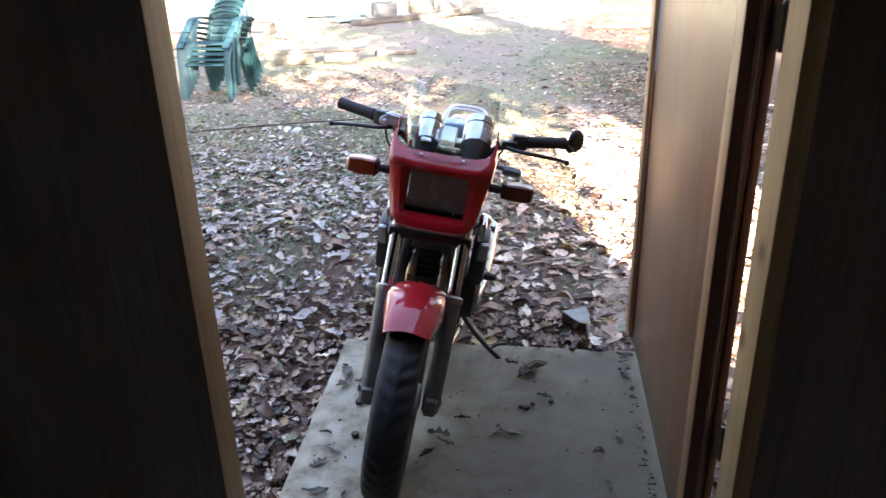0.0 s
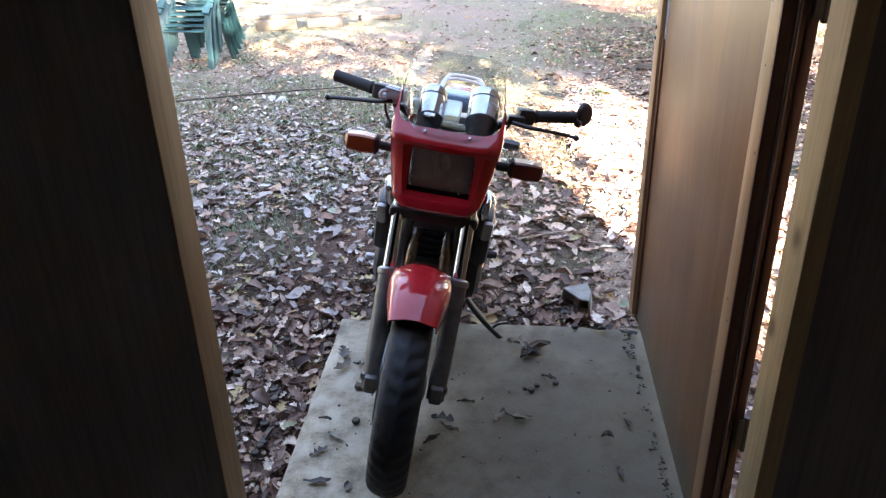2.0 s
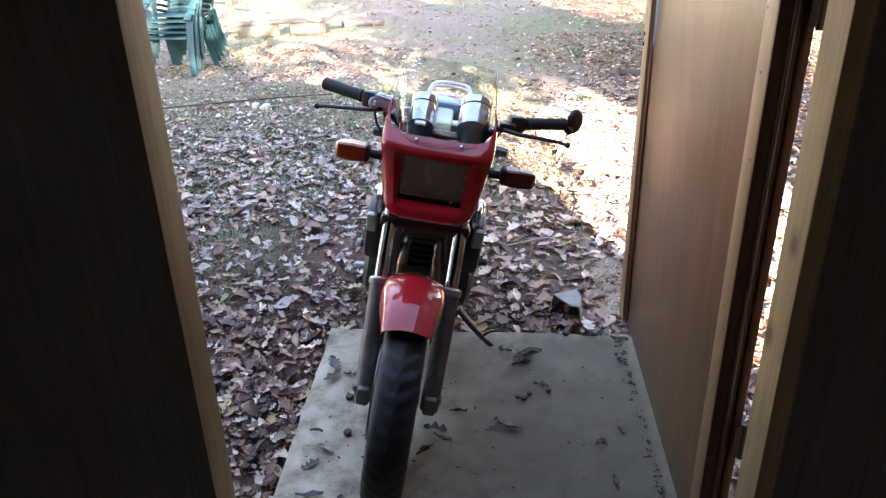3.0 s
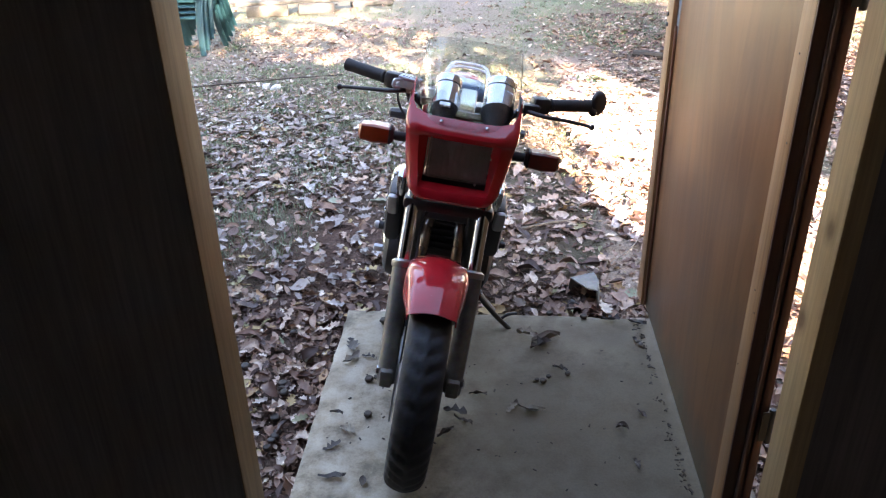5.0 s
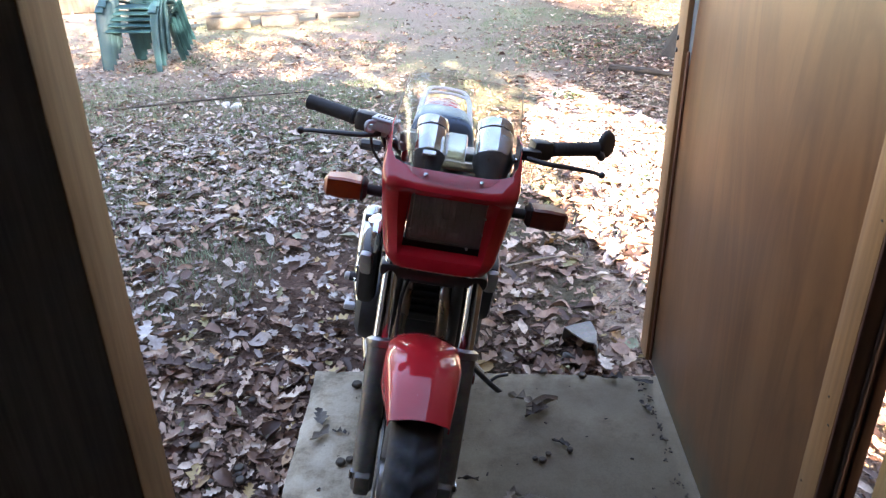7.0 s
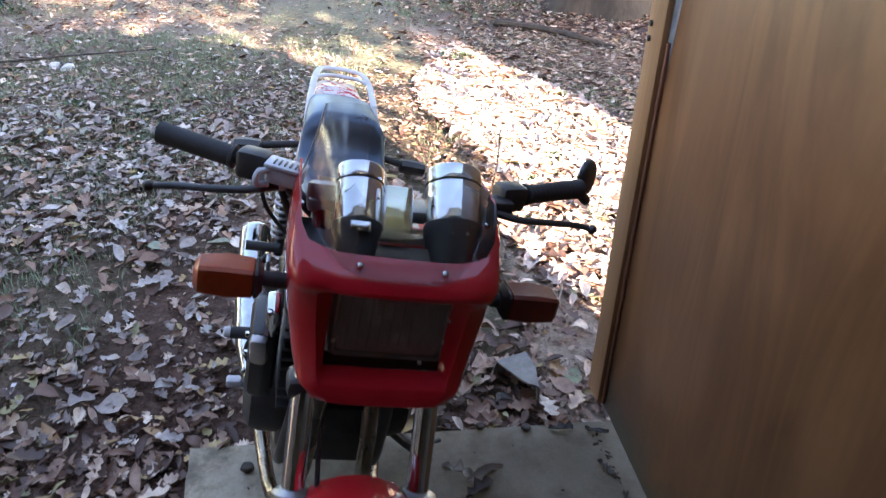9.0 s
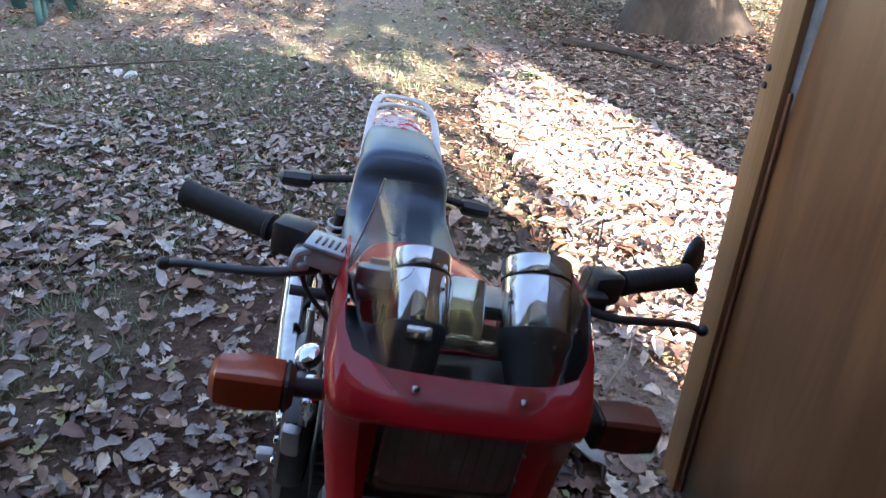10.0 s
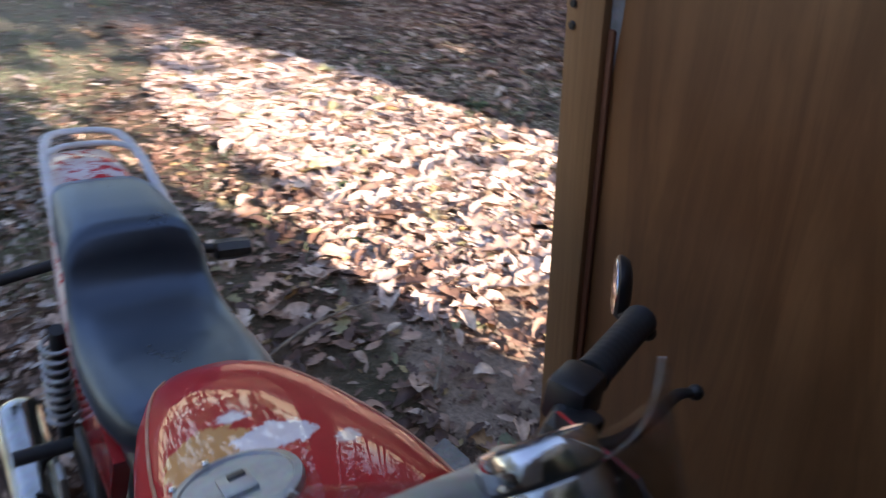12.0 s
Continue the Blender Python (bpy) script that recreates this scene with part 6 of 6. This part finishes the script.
# ---- green chairs ----
def chair(m, label):
    c = thing("garden_chair", label, "chair", m @ Matrix.Scale(1.04, 4), "stack of green chairs")
    for sx in (-1, 1):
        part("front_leg", tube([(sx * 0.285, -0.27, 0.0), (sx * 0.28, -0.25, 0.2), (sx * 0.28, -0.22, 0.42), (sx * 0.285, -0.17, 0.58), (sx * 0.29, -0.08, 0.64)], lambda q: 0.052 + 0.018 * q, 10, 4, 0.24, up=(sx * 0.45, 1, 0)), M_CHAIR, c)
        part("back_leg", tube([(sx * 0.25, 0.33, 0.0), (sx * 0.235, 0.25, 0.22), (sx * 0.225, 0.2, 0.42)], 0.055, 10, 4, 0.25, up=(sx * 0.45, 1, 0)), M_CHAIR, c)
        part("armrest", tube([(sx * 0.285, -0.24, 0.57), (sx * 0.29, -0.16, 0.645), (sx * 0.29, 0.03, 0.655), (sx * 0.265, 0.2, 0.63), (sx * 0.225, 0.26, 0.60)], 0.045, 10, 4, 0.35, up=(0, 0, 1)), M_CHAIR, c)
        part("back_post", tube([(sx * 0.215, 0.19, 0.40), (sx * 0.22, 0.27, 0.62), (sx * 0.2, 0.36, 0.88)], 0.032, 10, 4, 0.6), M_CHAIR, c)
    rings = []
    for k in range(7):
        f = k / 6
        rings.append([(q * (0.245 - 0.03 * f), -0.26 + 0.47 * f, 0.42 - 0.035 * f - 0.02 * math.cos(q * 1.5) * math.sin(math.pi * f) + (-0.03 if k == 0 else 0)) for q in (-1, -0.6, -0.2, 0.2, 0.6, 1)])
    part("seat", shell(rings, 0.012), M_CHAIR, c)
    for k in range(6):
        f = k / 5
        y, z = 0.215 + 0.15 * f, 0.47 + 0.40 * f
        part("back_slat", tube([(-0.215 + 0.01 * f, y, z), (-0.1, y + 0.025, z + 0.012), (0.1, y + 0.025, z + 0.012), (0.215 - 0.01 * f, y, z)], 0.028, 8, 3, 0.35, up=(0, 1, 0.3)), M_CHAIR, c)
    part("top_rail", tube([(-0.2, 0.36, 0.88), (-0.1, 0.385, 0.92), (0.1, 0.385, 0.92), (0.2, 0.36, 0.88)], 0.03, 8, 4, 0.5), M_CHAIR, c)
    return c


cz = float(ground_z(-3.65, 7.9))
first = chair(pose(-3.41, 7.33, cz + 0.01, 0, 0, -6), "green resin garden armchair at the foot of a stack")
for k in range(1, 5):
    up = copy_thing(first, pose(-3.41 + 0.018 * k, 7.33 + 0.04 * k, cz + 0.01 + 0.055 * k, 0, 0, -6 + (k % 2) * 2))
    tagged(up, "green resin garden armchair nested in a stack")


# ---- far yard ----
def plank(name, x, y, size, yaw, mat, label, z=0.0, category="plank", roll=0):
    ob = part(name, box(size, (0, 0, 0), min(size) * 0.12), mat)
    ob.matrix_world = pose(x, y, float(ground_z(x, y)) + size[2] / 2 + z + 0.004, roll, 0, yaw)
    return tagged(ob, label, category)


plank("plank_bench", -3.25, 10.35, (2.3, 0.32, 0.045), 17, M_TIMBER, "low weathered plank resting on two blocks", z=0.165)
plank("support_block", -3.42, 10.18, (0.62, 0.24, 0.165), 17, M_TIMBER, "short timber block under a low plank", category="block")
plank("support_block", -2.72, 10.42, (0.55, 0.24, 0.165), 17, M_GREYTIMBER, "grey timber block under a low plank", category="block")
plank("edging_board", -2.0, 11.2, (0.7, 0.12, 0.08), 17, M_GREYTIMBER, "grey weathered edging board on the ground")
plank("timber_board", -5.95, 14.9, (1.15, 0.3, 0.05), 6, M_GREYTIMBER, "dark weathered board on a low stack", z=0.28)
plank("timber_board", -6.0, 14.9, (1.0, 0.3, 0.05), 3, M_GREYTIMBER, "dark weathered board on a low stack", z=0.205)
plank("timber_bearer", -6.35, 14.9, (0.16, 0.4, 0.2), 0, M_GREYTIMBER, "squared timber bearer under boards", category="timber")
plank("timber_bearer", -5.6, 14.95, (0.16, 0.4, 0.2), 0, M_GREYTIMBER, "squared timber bearer under boards", category="timber")
plank("timber_stack", -6.7, 12.3, (0.8, 0.5, 0.3), 15, M_BARK, "dark stacked timber at the yard's edge", category="timber")
plank("long_plank", -2.75, 18.6, (4.6, 0.4, 0.14), 55, M_GREYTIMBER, "dark long plank lying under blocks")
plank("concrete_block", -3.55, 17.6, (0.62, 0.4, 0.36), 20, M_BLOCK, "grey concrete block on a plank", z=0.145, category="block")
plank("concrete_block", -2.85, 18.6, (0.5, 0.4, 0.42), 25, M_TIMBER, "brown timber block on a plank", z=0.145, category="block")
plank("concrete_block", -2.2, 19.5, (0.75, 0.4, 0.4), 15, M_BLOCK, "grey concrete block on a plank", z=0.145, category="block")
plank("long_plank", 2.2, 15.6, (1.5, 0.2, 0.06), 10, M_TIMBER, "pale plank lying in the leaves")


def tarp(x, y, yaw, sx, sy, h, seed):
    rings = []
    for j in range(14):
        row = []
        for i in range(18):
            u, v = i / 17 * 2 - 1, j / 13 * 2 - 1
            e = max(abs(u), abs(v))
            z = h * (1 - e ** 3) * (0.7 + 0.5 * noise.noise((u * 2 + seed, v * 2, 0))) + 0.03 * noise.noise((u * 6, v * 6, seed)) + 0.04
            row.append((u * sx, v * sy, max(z, 0.01)))
        rings.append(row)
    ob = part("tarpaulin", shell(rings, 0.006), M_TARP, angle=60)
    ob.matrix_world = pose(x, y, float(ground_z(x, y)) + 0.02, 0, 0, yaw)
    tagged(ob, "crumpled blue tarpaulin on the ground", "tarpaulin")


tarp(-5.45, 20.0, 10, 0.85, 0.6, 0.3, 2.0)
tarp(-4.6, 18.0, 30, 0.45, 0.35, 0.14, 6.0)


# ---- trees ----
def tree(x, y, r, height, seed, crown_r, leaves, label):
    t = thing("tree", label, "tree", pose(x, y, float(ground_z(x, y)) - 0.05))
    rnd = random.Random(seed)
    rings = []
    for k in range(15):
        f = k / 14
        z = height * f
        flare = 1 + 1.0 * math.exp(-z * 4.5)
        rr = r * flare * (1 - 0.62 * f)
        ox, oy = 0.25 * noise.noise((seed, z * 0.25, 0)), 0.25 * noise.noise((seed + 9, z * 0.25, 4))
        ring = []
        for i in range(22):
            a = 2 * math.pi * i / 22
            q = rr * (1 + 0.12 * noise.noise((math.cos(a) * 2 + seed, math.sin(a) * 2, z * 0.7)) + 0.22 * math.exp(-z * 4) * math.sin(a * 5 + seed))
            ring.append((ox + q * math.cos(a), oy + q * math.sin(a), z))
        rings.append(ring)
    part("trunk", loft(rings), M_BARK, t, "rough grey-brown trunk with root flare", angle=60)
    tips = []
    for k in range(12):
        z0 = height * rnd.uniform(0.42, 0.95)
        a = rnd.uniform(0, 6.28)
        ln = crown_r * rnd.uniform(0.6, 1.0)
        p0 = Vector((0, 0, z0))
        p1 = p0 + Vector((math.cos(a) * ln * 0.5, math.sin(a) * ln * 0.5, ln * 0.35))
        p2 = p0 + Vector((math.cos(a + 0.3) * ln, math.sin(a + 0.3) * ln, ln * rnd.uniform(0.4, 0.8)))
        part("limb", tube([p0, p1, p2], lambda q: r * 0.3 * (1 - 0.8 * q), 8, 5), M_BARK, t)
        tips += [p1, p2, (p1 + p2) / 2]
    g = np.random.default_rng(seed)
    co, quads = LEAVES[4]
    c = np.array([list(tips[int(i)]) for i in g.integers(0, len(tips), leaves)])
    P = c + g.normal(0, crown_r * 0.22, (leaves, 3))
    S = g.uniform(0.12, 0.24, leaves)
    R = rotations(g, leaves, 0.9)
    W = np.einsum("nij,vj->nvi", R, co) * S[:, None, None] + P[:, None, :]
    me = raw_mesh("crown", W.reshape(-1, 3), (quads[None] + (np.arange(leaves) * len(co))[:, None, None]).reshape(-1, 4))
    me.materials.append(M_CROWN)
    cr = new("crown", me)
    cr.parent = t
    tagged(cr, "thin autumn crown of small leaves")
    return t


tree(2.95, 7.75, 0.34, 9.0, 3, 3.0, 2600, "grey-barked yard tree with a thin autumn crown")
# Unseen trees sunward of the shed, placed to cast the yard's shade.
tree(4.85, -3.2, 0.46, 9.5, 8, 2.6, 6000, "unseen slim tree beside the shed with a thin autumn crown")
tree(7.6, -6.5, 0.3, 11.0, 12, 3.2, 2600, "unseen tall tree behind the shed with a thin autumn crown")
tree(1.2, -7.0, 0.28, 8.5, 21, 3.0, 2600, "unseen tree behind the shed with a thin autumn crown")
tree(6.1, -3.4, 0.2, 6.2, 41, 1.6, 2600, "unseen slim tree beside the shed with a thin autumn crown")
tree(1.75, -5.1, 0.2, 5.4, 33, 1.35, 2600, "unseen young tree behind the shed with a thin autumn crown")


# ---- woods round the yard ----
def far_woods():
    """An unseen ring of woodland beyond the yard, for reflections, open towards the sun: trunks below, leaf clumps
    above.
    """
    g = np.random.default_rng(31)
    sun_a = math.atan2(SUN_AZ[1], SUN_AZ[0])
    bm = bmesh.new()
    centres = []
    for k in range(130):
        a = 2 * math.pi * k / 130 + g.normal(0, 0.02)
        off = abs((a - sun_a + math.pi) % (2 * math.pi) - math.pi)
        if off < radians(34):
            continue
        d = g.uniform(29, 44)
        x, y = d * math.cos(a), 2 + d * math.sin(a)
        h = g.uniform(14, 23)
        z = float(ground_z(x, y)) - 0.1
        tube([(x, y, z), (x + g.normal(0, 0.2), y, z + h * 0.5), (x + g.normal(0, 0.5), y, z + h)], lambda q: 0.22 * (1 - 0.7 * q), 8, 3, bm=bm)
        for j in range(6):
            centres.append((x + g.normal(0, 1.5), y + g.normal(0, 1.5), z + h * g.uniform(0.2, 1.0)))
    tagged(part("woodland_trunks", bm, M_BARK), "grey trunks of the unseen woods round the yard", "woods", kind="stuff")
    n = 17000
    c = np.array(centres)[g.integers(0, len(centres), n)]
    P = c + g.normal(0, 1.3, (n, 3))
    P[:, 2] = np.maximum(P[:, 2], 0.6)
    co, quads = LEAVES[4]
    W = np.einsum("nij,vj->nvi", rotations(g, n, 0.9), co) * g.uniform(0.7, 1.3, n)[:, None, None] + P[:, None, :]
    me = raw_mesh("woodland_foliage", W.reshape(-1, 3), (quads[None] + (np.arange(n) * len(co))[:, None, None]).reshape(-1, 4))
    me.materials.append(M_WOODS)
    tagged(new("woodland_foliage", me), "green foliage of the unseen woods round the yard", "woods", kind="stuff")


far_woods()
